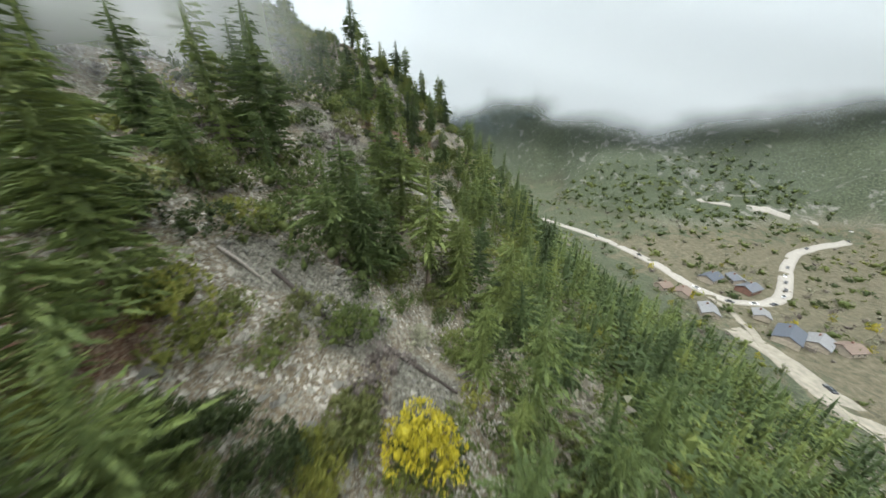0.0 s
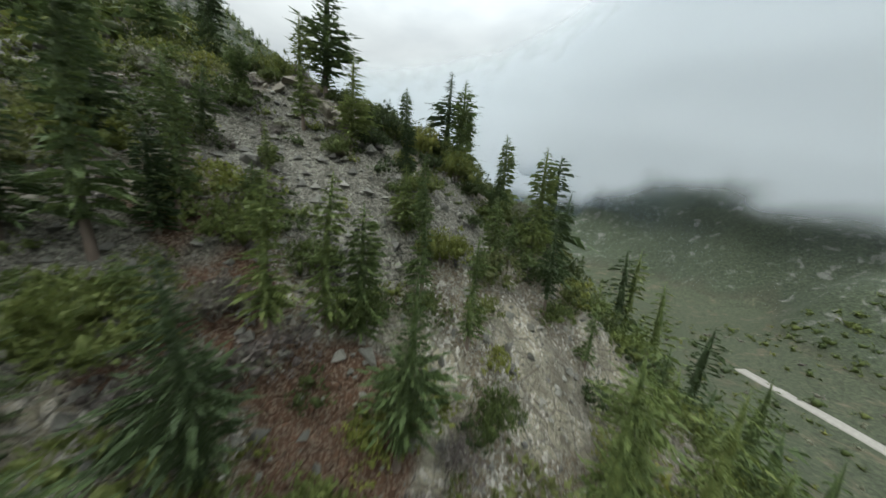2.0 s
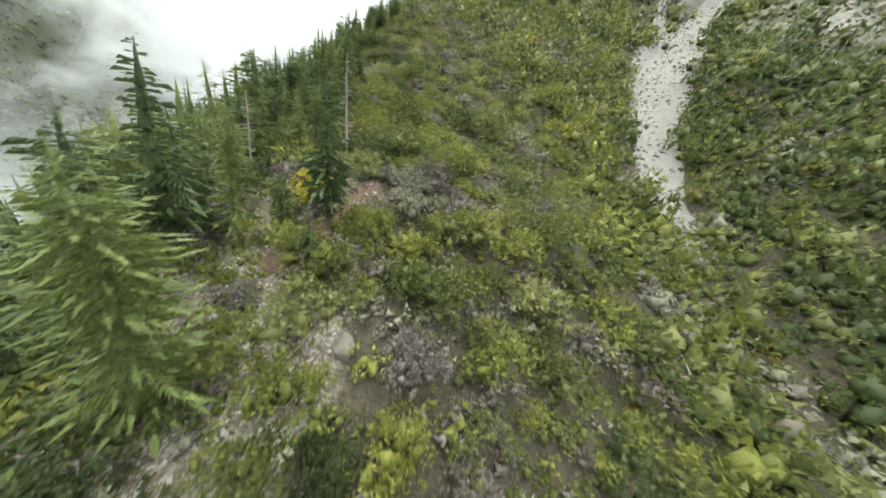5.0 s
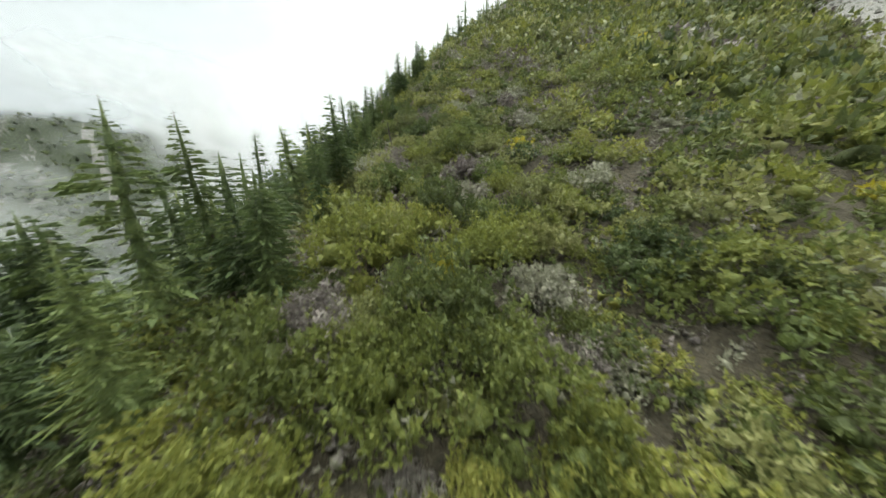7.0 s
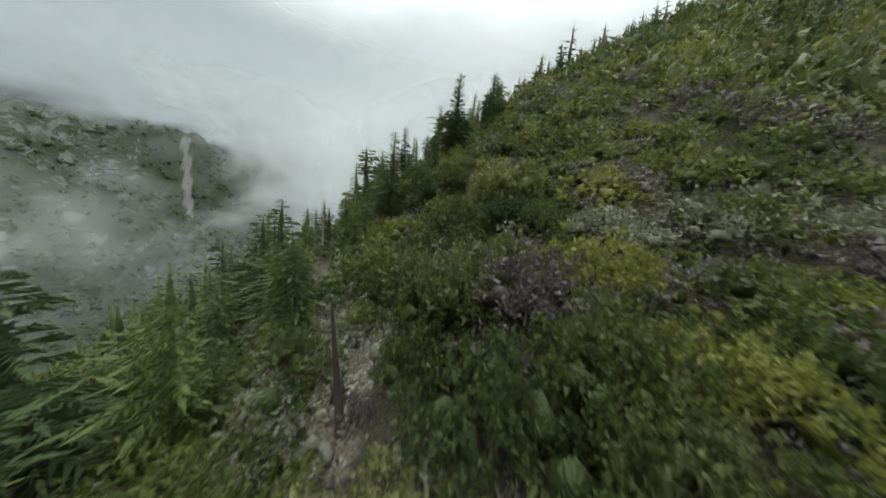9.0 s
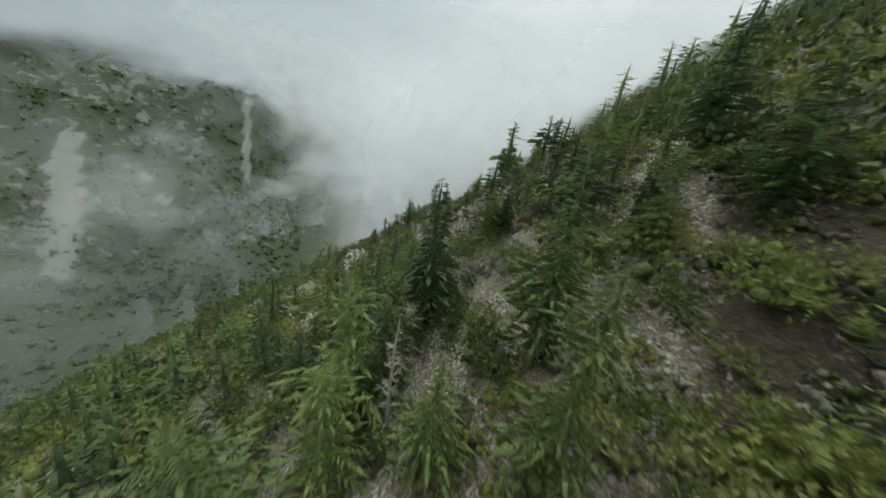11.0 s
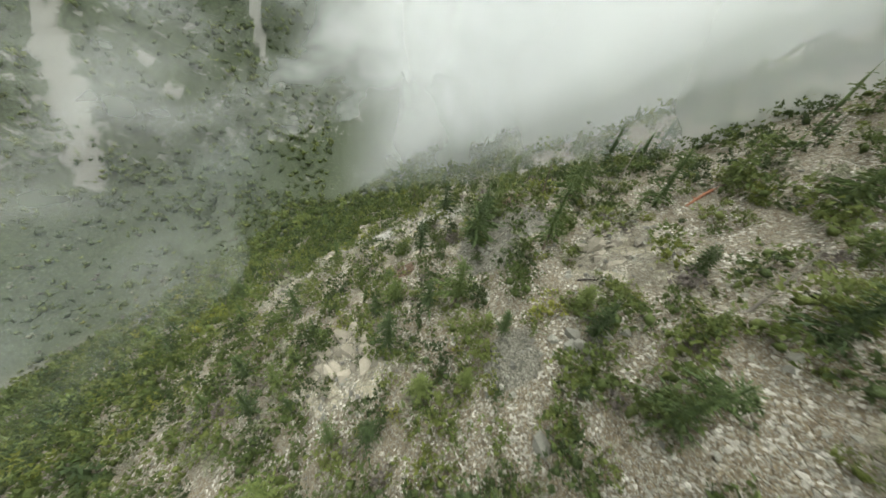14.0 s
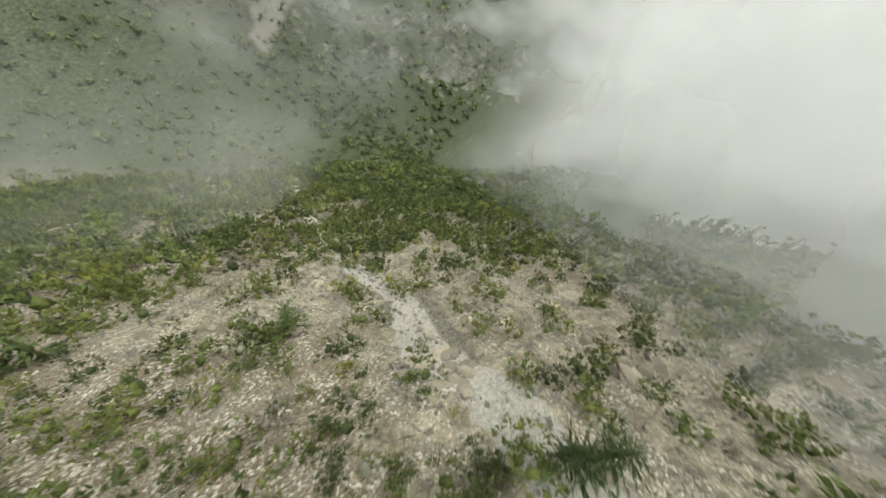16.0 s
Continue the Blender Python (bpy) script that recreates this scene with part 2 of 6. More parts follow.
    forest = ramp_node(n, l, wood_f.outputs["Fac"], [(0.3, (0.02, 0.027, 0.017)), (0.55, (0.05, 0.061, 0.036)), (0.75, (0.10, 0.108, 0.066))])
    bare = ramp_node(n, l, mid.outputs["Fac"], [(0.3, (0.068, 0.07, 0.06)), (0.7, (0.17, 0.169, 0.147))])
    flat = ramp_node(n, l, mid.outputs["Fac"], [(0.3, (0.045, 0.045, 0.028)), (0.5, (0.085, 0.077, 0.05)), (0.72, (0.13, 0.115, 0.082))])
    flat = mix_node(n, l, math_node(n, l, "MULTIPLY", step_node(n, l, math_node(n, l, "ADD", wood_n.outputs["Fac"], math_node(n, l, "MULTIPLY", math_node(n, l, "SUBTRACT", attr_node(n, "wooded"), 0.5), 0.4)), 0.46, 0.60), 0.88), flat, forest)

    def edge(name, lo=0.35, hi=0.65, k=0.5):
        a = math_node(n, l, "ADD", attr_node(n, name), math_node(n, l, "MULTIPLY", math_node(n, l, "SUBTRACT", mid.outputs["Fac"], 0.5), k))
        return step_node(n, l, a, lo, hi)

    cover = math_node(n, l, "ADD", attr_node(n, "wooded"), math_node(n, l, "MULTIPLY", math_node(n, l, "SUBTRACT", wood_n.outputs["Fac"], 0.5), 3.0))
    far = mix_node(n, l, step_node(n, l, cover, 0.22, 0.46), bare, forest)
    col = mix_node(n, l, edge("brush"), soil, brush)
    col = mix_node(n, l, edge("rock"), col, rock)
    col = mix_node(n, l, edge("red"), col, red)
    col = mix_node(n, l, edge("scree"), col, scree)
    col = mix_node(n, l, attr_node(n, "far"), col, far)
    col = mix_node(n, l, edge("flat"), col, flat)
    col = mix_node(n, l, edge("chute"), col, ramp_node(n, l, fine.outputs["Fac"], [(0.3, (0.105, 0.103, 0.092)), (0.7, (0.20, 0.196, 0.174))]))
    col = mix_node(n, l, edge("pale"), col, ramp_node(n, l, fine.outputs["Fac"], [(0.3, (0.17, 0.165, 0.148)), (0.7, (0.34, 0.33, 0.30))]))
    l.new(col, p.inputs["Base Color"])
    p.inputs["Roughness"].default_value = 0.92
    p.inputs["Specular IOR Level"].default_value = 0.2
    h = math_node(n, l, "ADD", math_node(n, l, "MULTIPLY", vor.outputs["Distance"], -0.5), math_node(n, l, "MULTIPLY", vor_s.outputs["Distance"], -0.4))
    h = math_node(n, l, "ADD", h, math_node(n, l, "MULTIPLY", fine.outputs["Fac"], 1.0))
    h = math_node(n, l, "ADD", h, math_node(n, l, "MULTIPLY", step_node(n, l, crack_s.outputs["Distance"], 0.0, 0.12), 0.5))
    bump_node(n, l, p, h, 0.85, 0.25)
    return m


M_GROUND = ground_material()


def plain(name, a, b, scale=2.0, rough=0.7, metal=0.0):
    m, n, l, p = nodes_of(name)
    geo = n.new("ShaderNodeNewGeometry")
    t = noise_node(n, l, geo.outputs["Position"], scale, 5.0, 0.6)
    l.new(ramp_node(n, l, t.outputs["Fac"], [(0.3, a), (0.7, b)]), p.inputs["Base Color"])
    p.inputs["Roughness"].default_value, p.inputs["Metallic"].default_value = rough, metal
    bump_node(n, l, p, t.outputs["Fac"], 0.3, 0.05)
    return m


def mist_material(name, tint):
    """Cloud and haze: a tint that scatters light both ways, torn by soft noise."""
    m, n, l, p = nodes_of(name)
    n.remove(p)
    geo = n.new("ShaderNodeNewGeometry")
    mp = n.new("ShaderNodeMapping")
    mp.inputs["Scale"].default_value = (1, 1, 1.6)
    l.new(geo.outputs["Position"], mp.inputs["Vector"])
    a = noise_node(n, l, mp.outputs[0], 0.011, 3.5, 0.45, 0.3)
    dens = attr_node(n, "thickness")
    k = math_node(n, l, "ADD", dens, math_node(n, l, "MULTIPLY", math_node(n, l, "SUBTRACT", a.outputs["Fac"], 0.5), attr_node(n, "torn")))
    alpha = math_node(n, l, "MULTIPLY", step_node(n, l, k, 0.0, 1.0), 0.97)
    dif, tra, both = n.new("ShaderNodeBsdfDiffuse"), n.new("ShaderNodeBsdfTranslucent"), n.new("ShaderNodeMixShader")
    dif.inputs["Color"].default_value = tra.inputs["Color"].default_value = (*tint, 1)
    both.inputs[0].default_value = 0.5
    clear, mx = n.new("ShaderNodeBsdfTransparent"), n.new("ShaderNodeMixShader")
    l.new(dif.outputs[0], both.inputs[1])
    l.new(tra.outputs[0], both.inputs[2])
    l.new(alpha, mx.inputs[0])
    l.new(clear.outputs[0], mx.inputs[1])
    l.new(both.outputs[0], mx.inputs[2])
    l.new(mx.outputs[0], n["Material Output"].inputs["Surface"])
    return m


M_MIST = mist_material("mist", (0.76, 0.775, 0.785))
M_CLOUD = mist_material("cloud", (0.58, 0.615, 0.645))
# light scattered by far air, put into the sheets' blue tint
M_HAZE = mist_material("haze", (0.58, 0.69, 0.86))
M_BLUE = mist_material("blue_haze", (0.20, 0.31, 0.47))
M_ASPHALT = plain("pale_worn_asphalt", (0.16, 0.148, 0.13), (0.23, 0.215, 0.19), 0.6, 0.9)
M_DIRT = plain("pale_dirt", (0.11, 0.10, 0.08), (0.20, 0.182, 0.145), 0.3, 0.95)


# ---- the mountain ----
def lattice(i, j, seed):
    k = (i.astype(np.int64) * 374761393 + j.astype(np.int64) * 668265263 + seed * 1442695041) & 0xFFFFFFFF
    k = ((k ^ (k >> 13)) * 1274126177) & 0xFFFFFFFF
    return ((k ^ (k >> 16)) & 0xFFFFFF) / 16777216.0


def value_noise(x, y, seed):
    i, j = np.floor(x), np.floor(y)
    u, v = x - i, y - j
    u, v = u * u * (3 - 2 * u), v * v * (3 - 2 * v)
    a, b = lattice(i, j, seed), lattice(i + 1, j, seed)
    c, d = lattice(i, j + 1, seed), lattice(i + 1, j + 1, seed)
    return (a + (b - a) * u) * (1 - v) + (c + (d - c) * u) * v


def fbm(x, y, size, octaves=4, seed=1):
    """Rough noise from -1 to 1, with lumps of that size in metres."""
    out, amp, tot = 0.0, 1.0, 0.0
    for o in range(octaves):
        k = 2.0 ** o / size
        xr, yr = 0.8 * x - 0.6 * y, 0.6 * x + 0.8 * y
        out = out + amp * (2 * value_noise(xr * k + 17.3 * o, yr * k - 9.1 * o, seed + o) - 1)
        tot, amp = tot + amp, amp * 0.5
    return out / tot * 1.6


def ridged(x, y, size, octaves=4, seed=1):
    return 1 - 2 * np.abs(fbm(x, y, size, octaves, seed))


def smooth(v, lo, hi):
    t = np.clip((v - lo) / (hi - lo), 0, 1)
    return t * t * (3 - 2 * t)


# plan of the mountain in (x, y, z): crests, gullies, slopes and feet
CREST = [(14, 132, -30), (-6, 114, 2), (-22, 101, 15), (-40, 91, 22.5), (-62, 80, 30), (-75, 64, 35.5), (-87, 46, 39), (-100, 27, 43), (-113, 8, 49),
         (-126, -10, 55), (-139, -28, 64), (-151, -45, 73), (-168, -58, 86), (-190, -62, 100), (-214, -58, 112), (-260, -70, 140),
         (-340, -90, 195), (-480, -120, 270), (-700, -160, 330)]
GULLY = [(-300, 50, 121), (-255, 55, 93), (-226, 57, 78), (-197, 68, 61), (-168, 76, 47), (-139, 93, 31), (-112, 108, 18), (-86, 138, 2), (-66, 172, -24), (-20, 230, -68), (40, 300, -96)]
CHAPARRAL = [(-146, 4, 60), (-172, 0, 75), (-230, -8, 104), (-105, 62, 34), (-128, 44, 46), (-165, 30, 66), (-84, 100, 19), (-101, 68, 37), (-78, 116, 14), (-54, 99, 20)]
BEYOND = [(-121, 118, 21.5), (-135, 115, 29), (-107, 128, 16), (-119, 141, 19), (-105, 153, 6), (-130, 174, 13), (-145, 183, 19), (-154, 105, 40)]
CLIFF_FOOT = [(-215, 92, 80), (-195, 134, 64), (-172, 166, 44), (-120, 220, -8), (-70, 290, -60), (-260, 108, 104)]
CLIFF_TOP = [(-420, 60, 228), (-396, 112, 224), (-350, 164, 206), (-314, 212, 160), (-283, 256, 114), (-241, 304, 66), (-205, 365, 34), (-150, 430, -40), (-600, 200, 320), (-460, 330, 180)]
SLOPE = [(-23, 90, 15.4), (-25, 83, 12.8), (24, 83, -29), (22, 100, -22), (-14, 48, -3.6), (-6, 52, -8), (-5, 33, -15.5), (-21.6, 60, 4.6), (-4.5, 73, -4.5), (-11.5, 75.5, 2.5), (-34, 60, 9), (2, 70, -12), (-107, -33, 35), (-124, -30, 47), (-154, -88, 60), (-169.6, -99, 62.5), (-158.6, -108.6, 54.8), (-163.7, -115.5, 59.5), (-170, -113, 67), (-177, -106.7, 74), (-190, -101, 86),
         (-184, -138, 64.5), (-184, -167, 57), (-160, -146, 52), (-142, -135, 44), (-178, -163, 60), (-160, -178, 40), (-137, -165, 32), (-105, -166, 13),
         (-136, -205, 9), (-112, -187, 6), (-95, -217, -20), (-24, -221, -58), (-65, -283, -58), (0, 0, -19), (-45, -30, 2), (-60, -110, -2), (-230, -160, 95), (-240, -260, 60)]
LOWER = [(-101, -250, -28), (-111, -291, -45), (-69, -282, -63), (-90, -319, -60), (-148, -310, -34), (-133, -346, -48), (-51, -256, -60), (-80, -238, -38), (-116, -247, -22), (-4, -248, -87), (-100, -385, -90)]
CANYON = [(200, 60, -104), (150, -40, -107), (115, -150, -114), (95, -260, -122), (48, -330, -124), (0, -395, -120), (-95, -440, -112), (-150, -560, -80), (-180, -760, -10)]
VALLEY = [(60, 180, -84), (95, 130, -88), (130, 200, -102), (180, 126, -102), (182, 194, -102), (240, 200, -101), (300, 120, -103), (400, 260, -100), (150, 330, -101),
          (200, 480, -94), (100, 560, -92), (-20, 480, -96), (-60, 700, -88), (-250, 1100, -80), (420, 40, -104), (700, 100, -100), (60, 60, -62)]
NORTH = [(240, 342, -78), (222, 425, -66), (330, 452, -30), (300, 520, 10), (200, 600, 10), (90, 680, 0), (450, 400, -40), (480, 500, 60), (330, 700, 120), (120, 850, 130), (650, 420, 80), (0, 1000, 150), (900, 300, 140), (-500, 700, 10), (-800, 1000, 120)]
SOUTH = [(140, -400, -82), (220, -400, -30), (150, -480, -30), (60, -520, -40), (-20, -600, -20), (200, -620, 70), (330, -470, 60), (80, -760, 130), (420, -700, 230), (230, -900, 280), (500, -450, 180),
         (420, -250, 40), (320, -220, -40), (-40, -850, 120), (500, -100, 20), (-300, -500, 60), (-420, -380, 150), (-500, -700, 180)]
FAR = [(2500, 0, 300), (0, 2500, 250), (-2500, 0, 400), (0, -2500, 450), (1800, 1800, 350), (-1800, 1800, 200), (-1800, -1800, 400), (1800, -1800, 450)]
KNOTS = np.array(CREST + GULLY + CHAPARRAL + BEYOND + CLIFF_FOOT + CLIFF_TOP + SLOPE + LOWER + CANYON + VALLEY + NORTH + SOUTH + FAR, float)
def _kernel(d2): return np.sqrt(d2 + 64.0)
_K = _kernel(((KNOTS[:, None, :2] - KNOTS[None, :, :2]) ** 2).sum(-1)) - 0.6 * np.eye(len(KNOTS))
_A = np.block([[_K, np.ones((len(KNOTS), 1))], [np.ones((1, len(KNOTS))), np.zeros((1, 1))]])
_W = np.linalg.solve(_A, np.r_[KNOTS[:, 2], 0])
def form(x, y):
    """The mountain's height without its roughness."""
    out = np.full(np.shape(x), _W[-1])
    for (kx, ky, _), w in zip(KNOTS, _W):
        out = out + w * _kernel((x - kx) ** 2 + (y - ky) ** 2)
    return out


def along(x, y, line):
    """Distance to a line of the plan, the way along it, and the side (+1: on its left)."""
    best, way, side = np.full(np.shape(x), 1e9), np.zeros(np.shape(x)), np.ones(np.shape(x))
    run = 0.0
    for (ax, ay, *_), (bx, by, *_) in zip(line, line[1:]):
        dx, dy = bx - ax, by - ay
        ln = math.hypot(dx, dy)
        t = np.clip(((x - ax) * dx + (y - ay) * dy) / ln ** 2, 0, 1)
        d = np.hypot(x - ax - t * dx, y - ay - t * dy)
        near = d < best
        best = np.where(near, d, best)
        way = np.where(near, run + t * ln, way)
        side = np.where(near, np.sign(dx * (y - ay) - dy * (x - ax)), side)
        run += ln
    return best, way, side


def conifer_side(x, y):
    """Metres from the crest, positive on the fir slope, negative on the brush slope."""
    d, _, s = along(x, y, CREST)
    return d * s


def blobs(x, y, spots, rough=0.45):
    out = np.zeros(np.shape(x))
    wob = fbm(x, y, 7.0, 3, 40)
    for bx, by, r in spots:
        out = np.maximum(out, 1 - smooth(np.hypot(x - bx, y - by) / r + rough * wob, 0.6, 1.25))
    return out


SCREE = [(-62, -245, 5.1), (-80, -231, 5.1), (-98, -217, 5.1), (-112, -206, 5.1), (-126, -196, 5.1), (-136, -190, 4.2), (-145, -184, 4.2), (-152, -180, 3.8), (-7, 17, 4.6), (-12, 18, 3.2), (-2, 15.5, 3.0), (-9, 46, 5.0), (-4.5, 48, 4.0), (-19, 47, 4.5), (-2.5, 52.5, 2.6), (-12, 84, 5.0), (-7.5, 90, 3.5), (-19, 93.5, 4.5), (-28, 94, 2.6), (-17, 69, 3.5), (-19, 83, 7.6), (-9, 94, 5.1), (-22, 95, 6.0), (-45, 84, 4.2), (-28, 76, 6.0), (-130, -190, 6.0), (-74, -236, 5.1), (-118, -205, 6.0), (-95, -225, 5.1), (-160, -128, 3.5), (-165, -150, 7.6), (-12, 40, 6.0)]
BARE = [(-24, 90, 3.4), (0, 87.5, 4.5), (8, 97, 4.0), (-5, 79, 3.5), (-12.8, 67.5, 2.5), (-22.5, 73, 3.5), (-36, 89.5, 2.2), (-44, 81.5, 3.6), (-2, 50, 5.2), (-127, -37, 3.0), (-108, -29, 4.5), (-95, -82, 8.2), (-175, -100, 7.5), (-155, -88, 4.5), (-177, -111, 6.0), (-142, -136, 6.8), (-176, -139, 6.8), (-123, -97, 4.5), (-147, -196, 22), (-128, -184, 15), (-154, -174, 15), (-190, -100, 6.8), (-170, -190, 20), (-120, -165, 6.8), (-34, 72, 4.5), (10, 88, 4.5), (22, 96, 3.8)]
RED = [(-15, 73, 4), (-177, -92, 4.2), (-181, -89, 4.0), (-168, -91.5, 2.4), (-167, -79.5, 2.2), (-16, 9, 3.4), (-6, 75, 3.4), (-8, 63, 4.2), (-66, 69, 3.8), (-74, 67, 2.1), (-174, -88, 3.4), (-180, -91, 3.4), (-155, -95, 3.4), (-163, -77, 2.5), (-139, -33, 2.5), (-170, -160, 3.4), (-12, 58, 3.4), (-150, -152, 2.5)]


# stony ground with few plants
OPEN_GROUND = [(-180, -136, 6.5), (-174, -134, 4.5), (-168, -136, 4), (-161, -135, 4), (-186, -143, 3.5), (-165, -147, 3.5)]
CHUTE_ARMS = [[(-232, 56), (-262, 44), (-300, 30), (-345, 8)], [(-236, 56), (-278, 56), (-316, 58), (-352, 67), (-400, 84)]]


def chute_mask(x, y):
    """The stony chute in the gully, wider uphill, forking into two arms at its top."""
    wob = 2.2 * fbm(x, y, 9, 3, 61)
    d = along(x, y, GULLY)[0] + wob
    half = 2.9 + 0.10 * np.clip(-x - 137, 0, 105)
    out = (1 - smooth(d, half - 1, half + 2)) * smooth(-x, 128, 136) * (1 - smooth(-x, 246, 262))
    for arm, wide in zip(CHUTE_ARMS, (5.0, 8.0)):
        out = np.maximum(out, (1 - smooth(along(x, y, arm)[0] + 1.4 * wob, wide - 1.5, wide + 1.5)) * smooth(-x, 236, 246))
    return out


def relief(x, y, base):
    """Roughness of the ground on top of its form."""
    slope = smooth(base, -97, -70)
    far = smooth(np.hypot(x + 60, y), 330, 520)
    out = slope * (1.3 * fbm(x, y, 22, 3, 3) + 0.55 * fbm(x, y, 6, 3, 5))
    crag = smooth(x, -170, -225) * smooth(y, 55, 110) * smooth(base, 55, 100)
    out = out + crag * (7.0 * ridged(x + 0.5 * base, y, 34, 4, 21) + 2.5 * ridged(x, y, 11, 3, 22))
    far = far * (1 - 0.75 * smooth(-y, 225, 290) * smooth(-x, -50, 20) * (1 - smooth(-y, 560, 700)))
    out = out + far * slope * (26 * ridged(x, y, 170, 4, 31) + 9 * ridged(x, y, 48, 4, 33))
    bare = blobs(x, y, BARE)
    side = conifer_side(x, y)
    near = smooth(side, -2, 6) * (1 - far)
    out = out + bare * (0.9 * ridged(x, y, 7, 3, 51) + 0.5 * ridged(x, y, 2.8, 2, 52)) + near * 0.8 * ridged(x, y, 13, 3, 57)
    d, way, _ = along(x, y, GULLY)
    chute = (1 - smooth(d, 5, 12)) * smooth(-x, 128, 150)
    return out * (1 - 0.8 * chute) - 1.2 * chute


def height(x, y):
    x, y = np.asarray(x, float), np.asarray(y, float)
    base = form(x, y)
    return base + relief(x, y, base)


def graded(lo, hi, fine, reach, growth):
    """Coordinates: even in the middle, wider and wider outside."""
    mid = np.arange(lo, hi + fine / 2, fine)
    out, step, v = [], fine, mid[-1]
    while v < reach:
        step *= growth
        v += step
        out.append(v)
    low, step, v = [], fine, mid[0]
    while v > -reach:
        step *= growth
        v -= step
        low.append(v)
    return np.concatenate([low[::-1], mid, out])


def add_floats(me, **values):
    for key, v in values.items():
        me.attributes.new(key, "FLOAT", "POINT").data.foreach_set("value", np.asarray(v, np.float32).ravel())


def fast_mesh(name, verts, faces, k=3, flat=False):
    """A mesh from arrays: verts (n, 3), faces (m, k)."""
    me = bpy.data.meshes.new(name)
    verts, faces = np.asarray(verts, np.float32), np.asarray(faces, np.int32)
    me.vertices.add(len(verts))
    me.vertices.foreach_set("co", verts.ravel())
    me.loops.add(faces.size)
    me.loops.foreach_set("vertex_index", faces.ravel())
    me.polygons.add(len(faces))
    me.polygons.foreach_set("loop_start", np.arange(0, faces.size, k, dtype=np.int32))
    me.update(calc_edges=True)
    if flat:
        me.shade_flat()
    return me


CHUTES_FAR = [((215, -580), (130, -400), 15), ((161, -554), (80, -498), 6), ((72, -795), (28, -608), 7)]
PALE_WASH = [(-40, -262), (-60, -246), (-101, -212), (-132, -191), (-142, -186), (-150, -177), (-158, -174.5), (-163, -170)]


def build_ground():
    gx, gy = graded(-240, 40, 1.65, 4200, 1.07), graded(-225, 130, 1.65, 4200, 1.07)
    x, y = np.meshgrid(gx, gy)
    base = form(x, y)
    z = base + relief(x, y, base)
    nx, ny = len(gx), len(gy)
    i = (np.arange(ny - 1)[:, None] * nx + np.arange(nx - 1)).ravel()
    me = fast_mesh("ground", np.stack([x, y, z], -1).reshape(-1, 3), np.stack([i, i + 1, i + nx + 1, i + nx], 1), 4)
    side = conifer_side(x, y)
    far = smooth(np.hypot(x + 90, y + 30), 195, 265)
    d, way, _ = along(x, y, GULLY)
    chute = chute_mask(x, y)
    crag = smooth(x, -160, -225) * smooth(y, 50, 105) * smooth(base, 60, 100)
    flatland = (1 - smooth(base, -99, -88)) * smooth(y, -60, 40)
    run = np.zeros(x.shape)
    for a, b, w in CHUTES_FAR:
        dd, ww, _ = along(x, y, [a, b])
        run = np.maximum(run, (1 - smooth(dd + 0.2 * w * fbm(x, y, 34, 4, 71), w * 0.7, w)) * (0.85 + 0.2 * fbm(x, y, 9, 2, 72)) * smooth(ww, 0, 60))
    pale = (1 - smooth(along(x, y, PALE_WASH)[0] + 1.3 * fbm(x, y, 7, 3, 73), 1.2, 3.6)) * 0.9
    wooded = 0.5 + 0.35 * (1 - smooth(base, -100, -60)) * smooth(-y, 100, 200) + 0.08 * smooth(y, 250, 380) + 0.25 * fbm(x, y, 140, 3, 81) - 0.1 * crag + 0.12 * smooth(-y, 300, 420)
    wooded = np.where(flatland > 0.5, 0.82 - 0.66 * smooth(x, 130, 190) * (1 - smooth(y, 225, 300)), wooded)
    add_floats(me, rock=np.maximum(blobs(x, y, BARE), crag), scree=np.maximum(blobs(x, y, SCREE), 0.18 * smooth(side, 6, 20) * smooth(fbm(x, y, 16, 3, 91), 0.1, 0.7) * 2), red=blobs(x, y, RED),
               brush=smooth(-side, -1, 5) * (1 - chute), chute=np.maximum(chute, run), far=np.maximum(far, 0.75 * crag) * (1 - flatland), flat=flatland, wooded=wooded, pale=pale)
    me.polygons.foreach_set("use_smooth", np.ones(len(me.polygons), bool))
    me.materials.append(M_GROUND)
    return tagged(new("ground", me), "rocky mountain slope with scree, brown soil and outcrops", "ground", kind="structure")


ground = build_ground()


# ---- plants ----
rng = np.random.default_rng(7)


def part(name, me, material, parent, label=""):
    """Links a mesh as one object under a thing or a part."""
    ob = new(name, me)
    if material and not me.materials:
        me.materials.append(material)
    ob.parent = parent
    if label:
        tagged(ob, label)
    return ob


def tube(path, radii, sides=6):
    """Vertices and triangles of a tapered limb along a path."""
    v, f = [], []
    path = np.asarray(path, float)
    for k, (p, r) in enumerate(zip(path, radii)):
        d = path[min(k + 1, len(path) - 1)] - path[max(k - 1, 0)]
        d = d / (np.linalg.norm(d) + 1e-9)
        a = np.cross(d, (0.31, 0.95, 0.05))
        a /= np.linalg.norm(a) + 1e-9
        b = np.cross(d, a)
        for s in range(sides):
            w = 2 * math.pi * s / sides
            v.append(p + r * (math.cos(w) * a + math.sin(w) * b))
        if k:
            o = (k - 1) * sides
            for s in range(sides):
                q = (s + 1) % sides
                f += [(o + s, o + q, o + sides + q), (o + s, o + sides + q, o + sides + s)]
    return np.array(v), np.array(f, int)


def join(pieces):
    v, f, n = [], [], 0
    for pv, pf in pieces:
        v.append(pv)
        f.append(pf + n)
        n += len(pv)
    return np.concatenate(v), np.concatenate(f)


